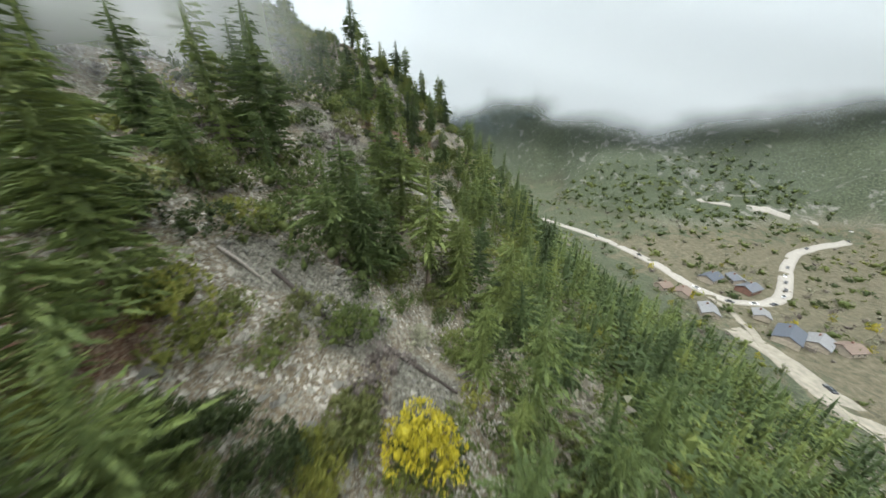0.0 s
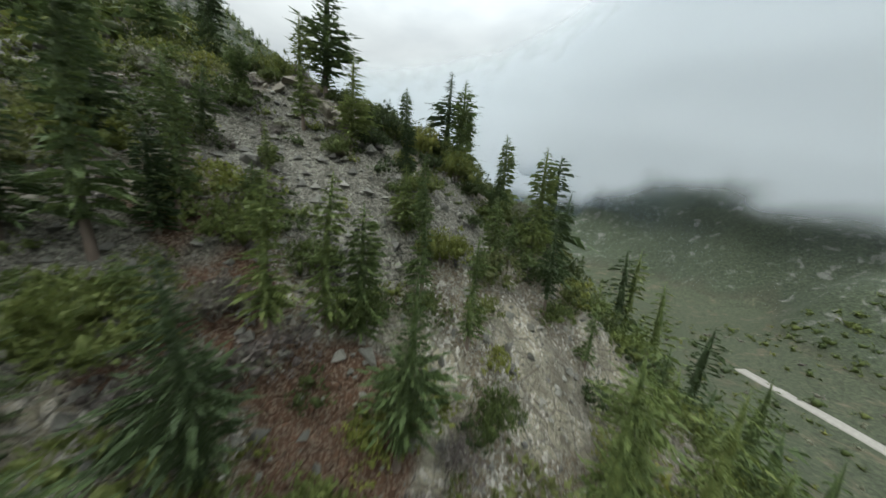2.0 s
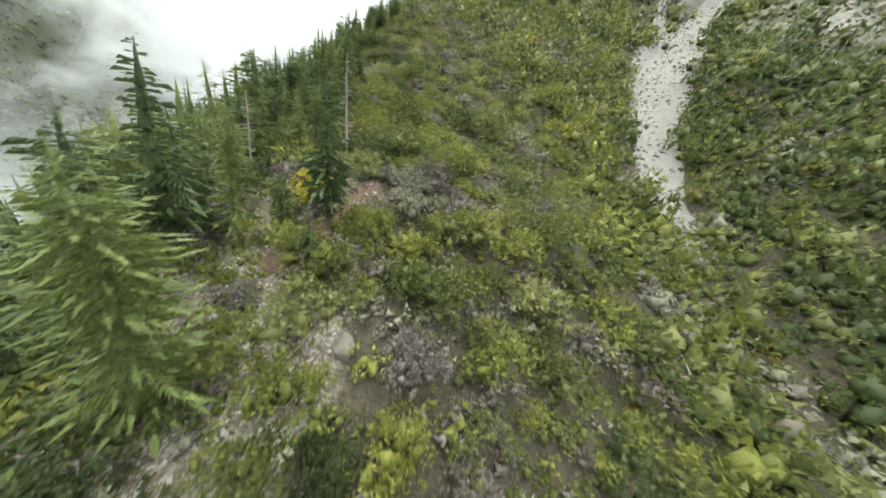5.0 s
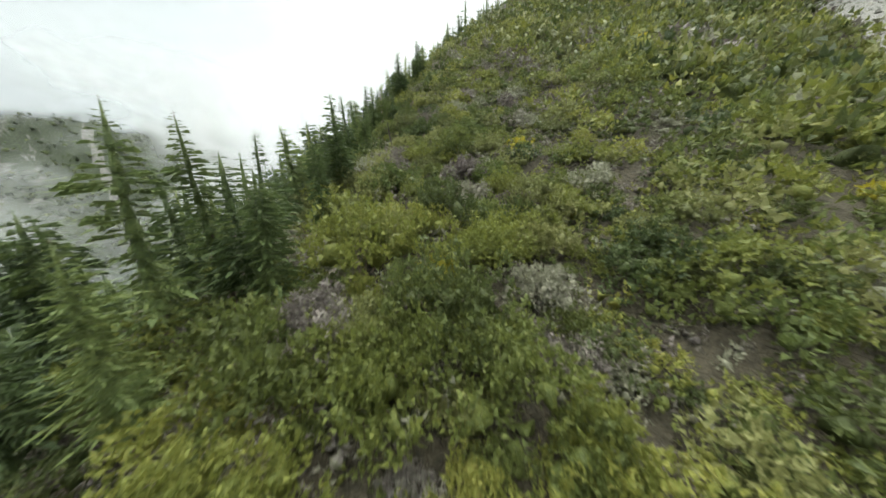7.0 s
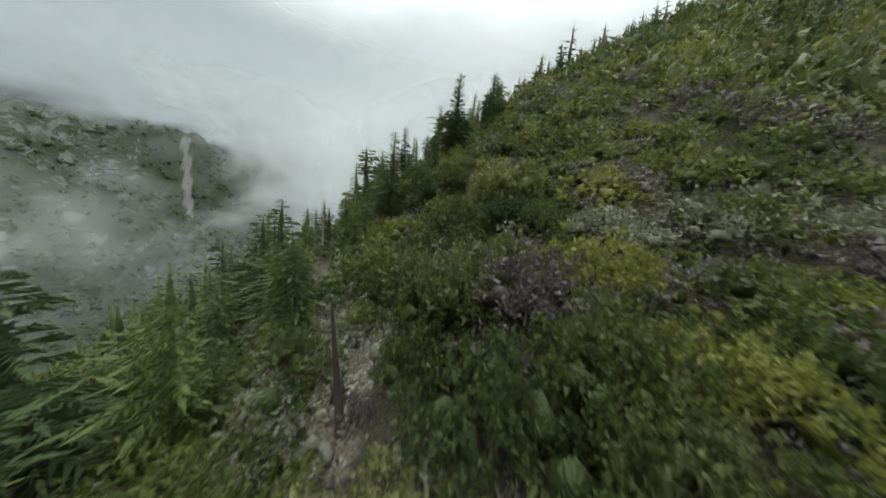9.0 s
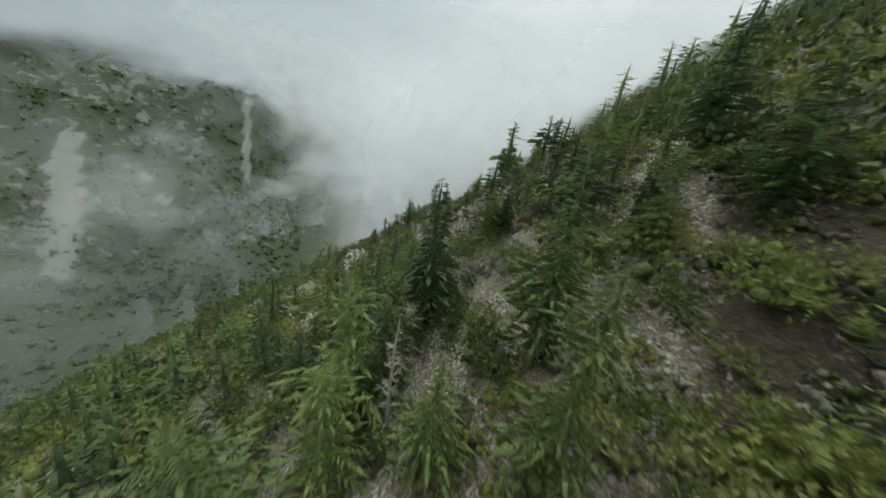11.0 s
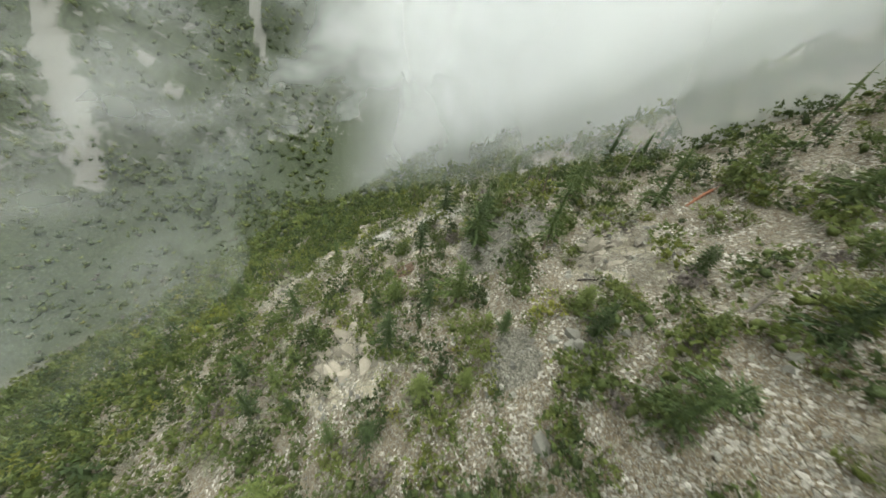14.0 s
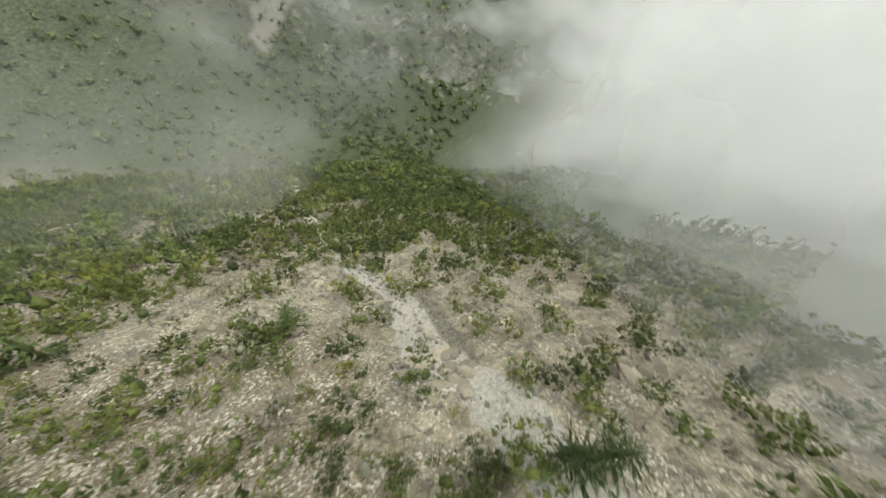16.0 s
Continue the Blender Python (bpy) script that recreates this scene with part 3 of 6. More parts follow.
def sprays(r, origin, ang, length, droop, leaflets, wide, fine=1.0):
    """One fir branch: a drooping axis with pointed sprays of needles on both sides."""
    ca, sa = math.cos(ang), math.sin(ang)
    out, lat = np.array([ca, sa, 0.0]), np.array([-sa, ca, 0.0])
    axis = lambda t: origin + out * length * t + np.array([0, 0, length * (0.10 * t - droop * t * t)])
    v, f = [], []
    for k in range(leaflets):
        t0 = 0.12 + 0.80 * k / leaflets + r.uniform(-0.03, 0.03)
        p0, p1 = axis(t0), axis(min(t0 + 0.035 + 0.17 * fine, 1.0))
        w = length * wide * (1.15 - t0) * r.uniform(0.7, 1.25)
        for sgn in (-1, 1):
            tip = axis(min(t0 + 0.07 + 0.22 * fine + r.uniform(0, 0.08), 1.05)) + sgn * lat * w + np.array([0, 0, -w * r.uniform(0.1, 0.45)])
            n = len(v)
            v += [p0, p1, tip]
            f.append((n, n + 1, n + 2))
    n = len(v)
    tip = axis(1.1)
    v += [axis(0.8) + lat * length * 0.05, axis(0.8) - lat * length * 0.05, tip]
    f.append((n, n + 1, n + 2))
    n = len(v)
    v += [origin, axis(0.6) + np.array([0, 0, 0.05 * length]), axis(0.75) - np.array([0, 0, 0.10 * length])]
    f.append((n, n + 1, n + 2))
    return np.array(v), np.array(f, int)


def fir_shape(seed, whorls=24, per=6, leaflets=5, bare=0.12, ragged=0.35, slim=1.0, fine=1.0, sides=7, tiers=11):
    """A fir of height 1: trunk and crown."""
    r = np.random.default_rng(seed)
    bend, lop = r.uniform(-0.03, 0.03, 2), r.uniform(0, 6.28)
    line = lambda z: np.array([bend[0] * math.sin(3 * z), bend[1] * math.sin(2.4 * z + 1), z])
    trunk = tube([line(z) for z in ((-0.06, 0.0, 0.12, 0.35, 0.65, 0.98) if sides > 3 else (-0.06, 0.98))], [0.026, 0.019, 0.0155, 0.012, 0.007, 0.0015] if sides > 3 else [0.022, 0.002], sides)
    crown = []
    for k in range(whorls):
        q = k / (whorls - 1)
        z = bare + (0.985 - bare) * q ** 0.92
        reach = slim * (0.24 * (1 - q) ** 0.62 * (0.5 + 0.5 * min(1.0, q * 5 + 0.2)) + 0.02) * (1 + ragged * (0.55 * math.sin(9 * q + lop) + r.uniform(-0.55, 0.45)))
        turn = r.uniform(0, 6.28)
        for b in range(per if q < 0.85 else 4):
            if r.random() < ragged * 0.4 * (1 - 0.6 * q):
                continue
            way = turn + 6.283 * b / per
            ln = reach * r.uniform(1 - 0.8 * ragged, 1.12) * (1 + 0.4 * ragged * math.cos(way - lop))
            crown.append(sprays(r, line(z + r.uniform(-0.012, 0.012)), way + r.uniform(-0.35, 0.35), ln, r.uniform(0.0, 0.34) * (1.15 - 0.8 * q), leaflets, fine ** 0.36 * r.uniform(0.20, 0.40), fine))
    # dense inner twigs, tier by tier
    for k in range(tiers):
        q = k / tiers
        z = bare + (0.97 - bare) * q
        reach = 0.22 * slim * (0.225 * (1 - q) ** 0.75 * (0.55 + 0.45 * min(1.0, q * 6 + 0.25)) + 0.008)
        n, step = 7, 0.9 / tiers
        ring = [line(z) + np.array([math.cos(6.283 * i / n) * reach * w, math.sin(6.283 * i / n) * reach * w, -0.2 * reach * w]) for i, w in enumerate(r.uniform(0.6, 1.25, n))]
        v = np.array(ring + [line(min(z + 1.9 * step, 0.99))])
        crown.append((v, np.array([(i, (i + 1) % n, n) for i in range(n)])))
    return trunk, join(crown)


def dead_fir_shape(seed, limbs=40, top=0.97):
    r = np.random.default_rng(seed)
    line = lambda z: np.array([0.02 * math.sin(3 * z + seed), 0.02 * math.sin(2 * z), z])
    pieces = [tube([line(z) for z in (-0.06, 0.0, 0.2, 0.5, 0.8, top)], [0.024, 0.019, 0.015, 0.011, 0.006, 0.002], 7)]
    twigs = []
    for k in range(limbs):
        z = r.uniform(0.15, 0.94 * top)
        a, ln = r.uniform(0, 6.28), r.uniform(0.05, 0.17) * (1.08 - z) + 0.02
        d = np.array([math.cos(a), math.sin(a), 0])
        side = np.array([-d[1], d[0], 0])
        p = [line(z), line(z) + d * ln * 0.5 + (0, 0, ln * 0.10), line(z) + d * ln + side * ln * r.uniform(-0.2, 0.2) + (0, 0, ln * r.uniform(-0.2, 0.25))]
        twigs.append(tube(p, [0.0042, 0.003, 0.0011], 4))
        for t in (0.5, 0.72):
            q = line(z) + d * ln * t + (0, 0, ln * 0.08)
            s = side * r.choice((-1, 1))
            twigs.append(tube([q, q + (d * 0.5 + s) * ln * 0.28 + (0, 0, ln * r.uniform(-0.1, 0.1))], [0.002, 0.0007], 3))
    return pieces[0], join(twigs)


def ball(level):
    bm = bmesh.new()
    bmesh.ops.create_icosphere(bm, subdivisions=level, radius=1.0)
    out = np.array([p.co for p in bm.verts]), np.array([[q.index for q in fc.verts] for fc in bm.faces])
    bm.free()
    return out


BALL = ball(1)


def bush_shape(seed, tufts=80, size=0.2, per=18, leaf=0.07, tall=0.8, lobes=6, core=0.33):
    """A bush of radius 1: a dome of billowing heads, covered with tufts of small leaves that point outwards, over stems."""
    r = np.random.default_rng(seed)
    k = np.arange(lobes)
    d = np.sqrt((k + 0.25) / lobes) * 0.72 if lobes > 1 else np.zeros(1)
    a = k * 2.4 + r.uniform(-0.5, 0.5, lobes)
    rad = r.uniform(0.85, 1.25, lobes) * (0.66 / math.sqrt(lobes) + 0.16)
    top = tall * (1 - 0.6 * d ** 2) * r.uniform(0.7, 1.1, lobes)
    cen = np.stack([d * np.cos(a), d * np.sin(a), np.maximum(top - rad * 0.7, rad * 0.25)], 1)
    bv, bf = BALL
    heads = [(bv * q * core * r.uniform(0.15, 1.7, (len(bv), 1)) * np.array([1, 1, 1.1]) + c, bf) for c, q in zip(cen, rad)]
    which = np.arange(tufts) % lobes
    nrm = r.normal(size=(tufts, 3))
    nrm[:, 2] = np.abs(nrm[:, 2]) - 0.25
    nrm /= np.linalg.norm(nrm, axis=1)[:, None]
    pos = cen[which] + nrm * np.array([1, 1, 1.1]) * (rad[which] * r.uniform(0.5, 1.0, tufts))[:, None]
    n = tufts * per
    nrm, pos = np.repeat(nrm, per, 0), np.repeat(pos, per, 0)
    big = np.repeat(size * r.uniform(0.6, 1.35, tufts), per)[:, None]
    off = r.normal(size=(n, 3))
    off /= np.linalg.norm(off, axis=1)[:, None]
    off += 0.7 * nrm
    off /= np.linalg.norm(off, axis=1)[:, None]
    pos = pos + off * big * r.uniform(0.35, 1.0, (n, 1))
    pos[:, 2] = np.maximum(pos[:, 2], 0.02)
    out = 0.8 * off + 0.45 * r.normal(size=(n, 3)) + np.array([0, 0, 0.3])
    out /= np.linalg.norm(out, axis=1)[:, None]
    a = np.cross(out, r.normal(size=(n, 3)))
    a /= np.linalg.norm(a, axis=1)[:, None] + 1e-9
    s = (leaf * r.uniform(0.6, 1.4, n))[:, None]
    v = np.stack([pos - a * s * 0.5 - out * s * 0.55, pos + a * s * 0.5 - out * s * 0.55, pos + out * s * 0.85], 1)
    heads.append((v.reshape(-1, 3), np.arange(n * 3).reshape(-1, 3)))
    stems = []
    for k in range(0, lobes, 2):
        p = np.array([[0.05 * math.cos(k), 0.05 * math.sin(k), -0.15], cen[k] * (0.5, 0.5, 0.45), cen[k] + (0, 0, rad[k] * 0.3)])
        stems.append(tube(p, [0.03, 0.018, 0.006], 4))
    return join(stems), join(heads)


def rock_shape(seed, points=15, flat=0.7, boxy=0.75):
    """A broken angular stone of radius 1: the hull of a jittered block."""
    r = np.random.default_rng(seed)
    p = r.normal(size=(points, 3))
    p /= np.abs(p).max(1)[:, None] * boxy + np.linalg.norm(p, axis=1)[:, None] * (1 - boxy)
    p *= r.uniform(0.72, 1.05, (points, 1)) * np.array([r.uniform(0.9, 1.35), r.uniform(0.65, 1.0), flat * r.uniform(0.7, 1.2)])
    bm = bmesh.new()
    for q in p:
        bm.verts.new(q)
    hull = bmesh.ops.convex_hull(bm, input=bm.verts)
    bmesh.ops.delete(bm, geom=[e for e in set(hull["geom_interior"] + hull["geom_unused"]) if isinstance(e, bmesh.types.BMVert)], context="VERTS")
    bmesh.ops.triangulate(bm, faces=bm.faces[:])
    bmesh.ops.recalc_face_normals(bm, faces=bm.faces[:])
    bm.verts.index_update()
    v = np.array([q.co for q in bm.verts])
    f = np.array([[q.index for q in fc.verts] for fc in bm.faces])
    bm.free()
    return v, f


def chip_shape(seed):
    """A small sharp stone."""
    r = np.random.default_rng(seed)
    v = np.array([(1, 0, 0), (-1, 0, 0), (0, 1, 0), (0, -1, 0), (0, 0, 0.8), (0, 0, -0.8)]) * r.uniform(0.6, 1.25, (6, 1)) + r.normal(0, 0.16, (6, 3))
    return v, np.array([(0, 2, 4), (2, 1, 4), (1, 3, 4), (3, 0, 4), (2, 0, 5), (1, 2, 5), (3, 1, 5), (0, 3, 5)])


def scattered(shapes, which, spots, scale, spin, tall=None, lean=None):
    """Many copies of shapes as one mesh's arrays; hue gives each copy its own shade."""
    vs, fs, hs, n = [], [], [], 0
    hue = rng.random(len(spots))
    for k, (v, f) in enumerate(shapes):
        idx = np.where(which == k)[0]
        if not len(idx):
            continue
        c, s = np.cos(spin[idx])[:, None], np.sin(spin[idx])[:, None]
        sc = scale[idx][:, None]
        x = (v[None, :, 0] * c - v[None, :, 1] * s) * sc
        y = (v[None, :, 0] * s + v[None, :, 1] * c) * sc
        z = v[None, :, 2] * (tall[idx][:, None] if tall is not None else sc)
        if lean is not None:
            x, y = x + z * lean[idx, 0:1], y + z * lean[idx, 1:2]
        p = np.stack([x + spots[idx, 0:1], y + spots[idx, 1:2], z + spots[idx, 2:3]], -1)
        vs.append(p.reshape(-1, 3))
        fs.append((f[None] + (np.arange(len(idx)) * len(v))[:, None, None]).reshape(-1, 3) + n)
        hs.append(np.repeat(hue[idx], len(v)))
        n += len(idx) * len(v)
    return np.concatenate(vs), np.concatenate(fs), np.concatenate(hs)


def stuff(name, shapes, which, spots, scale, spin, material, label, category, tall=None, lean=None, parent=None, flat=False):
    v, f, h = scattered(shapes, which, spots, scale, spin, tall, lean)
    me = fast_mesh(name, v, f, 3, flat)
    add_floats(me, hue=h)
    me.materials.append(material)
    ob = new(name, me)
    if parent:
        ob.parent = parent
    return tagged(ob, label, "" if parent else category, kind="stuff")


def jittered(x0, x1, y0, y1, step):
    gx, gy = np.meshgrid(np.arange(x0, x1, step), np.arange(y0, y1, step))
    p = np.stack([gx.ravel(), gy.ravel()], 1)
    return p + rng.uniform(-0.6, 0.6, p.shape) * step


# the way that is kept free of plants, over the nose, up the crest and down the fir slope
FLYWAY = [(0, 0, 0), (4, 35, 3), (3, 58, 6), (-1, 82, 14), (-12, 95, 21), (-28, 102, 30), (-45, 100, 39), (-60, 89, 44), (-80, 66, 49),
          (-98, 43, 51), (-113, 20, 58), (-126, -3, 68), (-132, -19, 75), (-138, -45, 82), (-144, -75, 86), (-147, -105, 86), (-148, -140, 77), (-145, -165, 66)]


def clearance(x, y, z):
    """Metres from a point to the free way."""
    best = np.full(np.shape(x), 1e9)
    for a, b in zip(FLYWAY, FLYWAY[1:]):
        a, b = np.array(a, float), np.array(b, float)
        d = b - a
        t = np.clip(((x - a[0]) * d[0] + (y - a[1]) * d[1] + (z - a[2]) * d[2]) / (d @ d), 0, 1)
        best = np.minimum(best, np.sqrt((x - a[0] - t * d[0]) ** 2 + (y - a[1] - t * d[1]) ** 2 + (z - a[2] - t * d[2]) ** 2))
    return best


def fits(p, h, gap):
    """Which plants of height h stay clear of the free way."""
    ok = np.ones(len(p), bool)
    for q in (0.25, 0.6, 1.0):
        ok &= clearance(p[:, 0], p[:, 1], p[:, 2] + q * h) > gap
    return ok


def on_ground(p):
    return np.column_stack([p, height(p[:, 0], p[:, 1])])


# --- firs ---
FIRS = [fir_shape(s, 32, 6, 7, slim=1.12 * w, ragged=g, bare=b, fine=0.2) for s, w, g, b in ((11, 1.0, 0.5, 0.10), (12, 0.8, 0.6, 0.16), (13, 1.1, 0.45, 0.06), (14, 0.9, 0.7, 0.22), (15, 0.7, 0.55, 0.12), (16, 1.25, 0.65, 0.14))]
FIRS_NEAR = [fir_shape(s, 54, 6, 9, b, g, 0.95 * w, 0.13) for s, w, g, b in ((71, 0.95, 0.5, 0.08), (72, 0.75, 0.6, 0.14), (73, 1.1, 0.45, 0.05), (74, 0.85, 0.7, 0.18))]
FIRS_LANKY = [fir_shape(s, 34, 6, 9, b, 0.7, w, 0.2) for s, w, b in ((81, 0.95, 0.40), (82, 0.75, 0.5), (83, 0.9, 0.36))]
FIRS_FAR = [fir_shape(s, 6, 3, 1, 0.05, 0.15, 1.3 * w, 1.6, 3, 3) for s, w in ((21, 1.1), (22, 0.85), (23, 1.3), (24, 1.0))]
FIRS_MID = [fir_shape(s, 19, 5, 4, 0.06, 0.45, 1.1 * w, 0.35, 3, 5) for s, w in ((25, 1.0), (26, 0.8), (27, 1.2), (28, 0.9))]
FIR_LABELS = ["tall dark green fir with drooping layered branches", "ragged green fir with gaps between its branches", "full broad green fir on the rocky slope",
              "thin fir with a bare lower trunk", "slender young green fir", "broad old fir with uneven limbs"]


def make_fir(k, shapes=FIRS, label=""):
    (tv, tf), (cv, cf) = shapes[k]
    root = new("fir_tree")
    part("trunk", fast_mesh("trunk", tv, tf), M_BARK, root, "furrowed brown trunk")
    part("crown", fast_mesh("crown", cv, cf), M_FIR, root)
    return tagged(root, label or FIR_LABELS[k], "tree", "firs on the slope")


# open ground among the firs
CLEAR = [(-60, 73, 5.5), (-6, 12, 7), (-9, 17, 4.5), (-3, 16, 5), (-23, 90, 5), (-165, -95, 9), (-174, -143, 9), (-17, 60, 9), (-175, -161, 9), (-178, -91, 7), (-150, -160, 10), (-9, 46, 5.5), (-19, 47, 4.5), (-15, 82, 5)]


def fir_places():
    p = on_ground(jittered(-330, 130, -330, 150, 4.6))
    x, y, z = p.T
    side = conifer_side(x, y)
    clump = fbm(x, y, 28, 3, 101)
    dens = smooth(side, 1, 5) * (0.66 + 0.30 * clump)
    upper = smooth(-y, 60, 95)
    dens *= 1 - 0.35 * upper
    low = smooth(side, 70, 130)
    dens += low * 0.22 + 0.3 * smooth(side, 16, 34) * smooth(y, -40, 0)
    dens *= 1 - np.maximum(np.maximum(blobs(x, y, SCREE), blobs(x, y, BARE)), 0.5 * blobs(x, y, RED)) * 0.95
    dens *= 1 - 0.4 * smooth(y, -5, 8) * smooth(-x, -14, 4) * (1 - smooth(-x, 34, 44))
    dens += 0.3 * smooth(side, 4, 12) * (1 - smooth(side, 45, 60)) * smooth(-x, 42, 52) * (1 - smooth(-x, 112, 125))
    dens *= smooth(z, -100, -85)
    dens *= 1 - 0.75 * smooth(-(np.hypot(x + 140, y + 190)), -55, -25)
    dens *= (1 - blobs(x, y, CLEAR)) * (1 - 0.7 * smooth(-y, 115, 150))
    crest_band = smooth(side, -1.5, 2) * (1 - smooth(side, 8, 14)) * smooth(-x, 118, 128) * smooth(y, -75, -60)
    dens = np.maximum(dens, 0.55 * crest_band)
    take = rng.random(len(p)) < dens
    p = p[take]
    h = 8.5 + 6.5 * rng.random(len(p)) ** 1.3 + 2.5 * (rng.random(len(p)) < 0.12)
    h *= (1 - 0.30 * smooth(-p[:, 1], 85, 120)) * np.where(rng.random(len(p)) < 0.35, 0.6, 1.0)
    ok = fits(p, h, 7.0) & (fits(p, h, 13.0) | (p[:, 1] > -60))
    return p[ok], h[ok]


fir_p, fir_h = fir_places()
# firs that stand out along the way: place and height
HERO = [(-9, 26.2, 11.2), (1.3, 33.6, 8.2), (-11.8, 28.2, 4.8), (19.4, 49.2, 14.5), (40.5, 38.7, 17), (-17.2, 71.5, 13.5), (-8.9, 77, 9), (-6.6, 67.1, 8.5), (-21.8, 58.3, 10.2), (-19.5, 62.7, 5.8),
        (7.7, 86.6, 9.2), (-21.9, 86.3, 9.5), (-11.7, 99, 11), (-13.3, 90.2, 5.5)]
HERO += [(-9.8, 87.3, 4), (-24.9, 91.2, 12.5), (-15.7, 108, 12), (-15, 101.5, 11), (0, 111, 12), (-68.7, 69.3, 12), (-64.5, 60.2, 6.2), (-64.9, 73.4, 5.5), (-62.1, 58.2, 10.8), (-60.9, 49.6, 12.5), (-56.5, 40.8, 12.2),
         (-101.1, 17.6, 10), (-98.4, 12.9, 6.2), (-105.9, 7, 9.8), (-84.8, 8.2, 12.4)]
HERO += [(-161.9, -48.1, 9.8), (-143.8, -33.5, 14.5), (-132.3, -32, 15), (-108.1, -59.3, 18), (-152.6, -38, 10.5), (-116, -43, 17), (-145.3, -60.5, 15), (-132.9, -47, 15), (-160.6, -65.2, 10.2), 
         (-188.5, -109.8, 15.5), (-185.0, -108.0, 9), (-180.0, -107.5, 10.5), (-161.4, -149.4, 10.5), (-191.6, -143.3, 7.8), (-190.5, -132.5, 9.2), (-189.2, -123.1, 8.8), (-147.6, -135.3, 8.5), (-163.7, -155.4, 9.8), (-169.3, -142.8, 14), (-160.1, -171.4, 8), (-152.9, -155.1, 8),
         (-198.8, -135, 6.5), (-176.4, -152, 9), (-167.5, -158.8, 6)]
HERO += [(-5.8, 53, 8.5), (-14.9, 62, 8), (-8.2, 70.7, 9), (-3.4, 59.8, 8), (5, 62.7, 8), (3.9, 54, 7.5), (-7.1, 82.9, 8.5), (-3.2, 83.4, 8), (0.3, 93, 9), (-9.9, 85.5, 5.5), (-7.7, 78.1, 7.5), (-10.3, 74.8, 8.5), (-17.3, 74.3, 9)]
HERO += [(-21.5, 73, 7), (-24.5, 70, 8.5), (-19, 69.3, 6), (-27.5, 74.5, 7)]
HERO += [(-14.5, 10.9, 12), (-13.4, 7.5, 9), (-17.9, 21.0, 8), (-18.6, 13.6, 12), (-16.2, 28.1, 8), (-26.1, 41.3, 9), (-23.2, 24.1, 10), (-7.8, 45.9, 8), (-3.7, 76.1, 9), (-11.9, 66.9, 9), (6.5, 45.4, 8), (43.6, 66.9, 12), (14.4, 25.4, 10), (-9.3, 86.8, 6), (-7.1, 103.2, 10), (-6.6, 98.0, 7), (-15.7, 62.0, 7), (-18.2, 61.8, 9), (-14.8, 56.1, 10), (3.6, 72.9, 8), (10.9, 96.3, 8), (-16.9, 86.7, 8), (-17.4, 95.7, 6), (-18.3, 103.7, 6)]
hero_xy = np.array([q[:2] for q in HERO], float)
hero_p, hero_h = on_ground(hero_xy), np.array([q[2] for q in HERO], float)
away = np.array([np.hypot(*(hero_xy - q[:2]).T).min() > 3.2 for q in fir_p])
hero_n = len(hero_p)
fir_p, fir_h = np.concatenate([hero_p, fir_p[away]]), np.concatenate([hero_h, fir_h[away]])
rank = np.argsort(clearance(fir_p[:, 0], fir_p[:, 1], fir_p[:, 2] + 5) - 1000.0 * (np.arange(len(fir_p)) < hero_n))
near_firs, far_firs = rank[:300], rank[300:]
closest = set(near_firs[np.argsort(clearance(fir_p[near_firs, 0], fir_p[near_firs, 1], fir_p[near_firs, 2] + 5))[:120]].tolist())
masters = [make_fir(k) for k in range(len(FIRS))] + [make_fir(k, FIRS_NEAR) for k in range(4)]
used = set()
for i in near_firs:
    k = int(rng.integers(6, 10)) if int(i) in closest else int(rng.integers(0, 6))
    w = fir_h[i] * rng.uniform(0.85, 1.15)
    m = Matrix.LocRotScale(Vector(fir_p[i]), Euler((rng.normal(0, 0.03), rng.normal(0, 0.03), rng.uniform(0, 6.28))), None)
    if k not in used:
        used.add(k)
        masters[k].matrix_basis, t = m, masters[k]
    else:
        t = copy_thing(masters[k], m)
    t.scale = (w, w, fir_h[i])
for shapes, sel in ((FIRS_MID, far_firs[:330]), (FIRS_FAR, far_firs[330:])):
    stuff("fir_wood", [join(shapes[k]) for k in range(4)], rng.integers(0, 4, len(sel)), fir_p[sel], fir_h[sel] * rng.uniform(0.85, 1.2, len(sel)), rng.uniform(0, 6.28, len(sel)),
          M_FIR, "dense green fir wood on the lower slope", "wood", tall=fir_h[sel])

# lanky firs on the stony rib: a long bare trunk under a ragged crown
LANKY = [(-175.5, -103.6, 20), (-187.2, -103.8, 14), (-183.5, -104.8, 9.5), (-176.5, -106.5, 13), (-168.5, -110.0, 9), (-172.0, -112.5, 10), (-165.0, -113.5, 8.5)]
for c, (x, y, h) in enumerate(LANKY):
    t = make_fir(c % 3, FIRS_LANKY, "lanky fir with a long bare trunk and ragged crown")
    t.matrix_basis = Matrix.LocRotScale(Vector((x, y, float(height(np.array([x]), np.array([y]))[0]))), Euler((rng.normal(0, 0.04), rng.normal(0, 0.04), rng.uniform(0, 6.28))), (h, h, h))

# --- firs on the crags and the mountain across the canyon ---
def crag_places():
    p = on_ground(np.concatenate([jittered(-420, -120, 60, 420, 6.8), jittered(-30, 330, -700, -380, 13)]))
    x, y, z = p.T
    crag = smooth(-x, 150, 200) * smooth(y, 60, 100)
    across = smooth(-y, 370, 400)
    dens = crag * (0.55 + 0.5 * fbm(x, y, 40, 3, 111)) + across * (0.25 + 0.5 * fbm(x, y, 60, 3, 112))
    return p[(rng.random(len(p)) < dens) & (z > -80)]


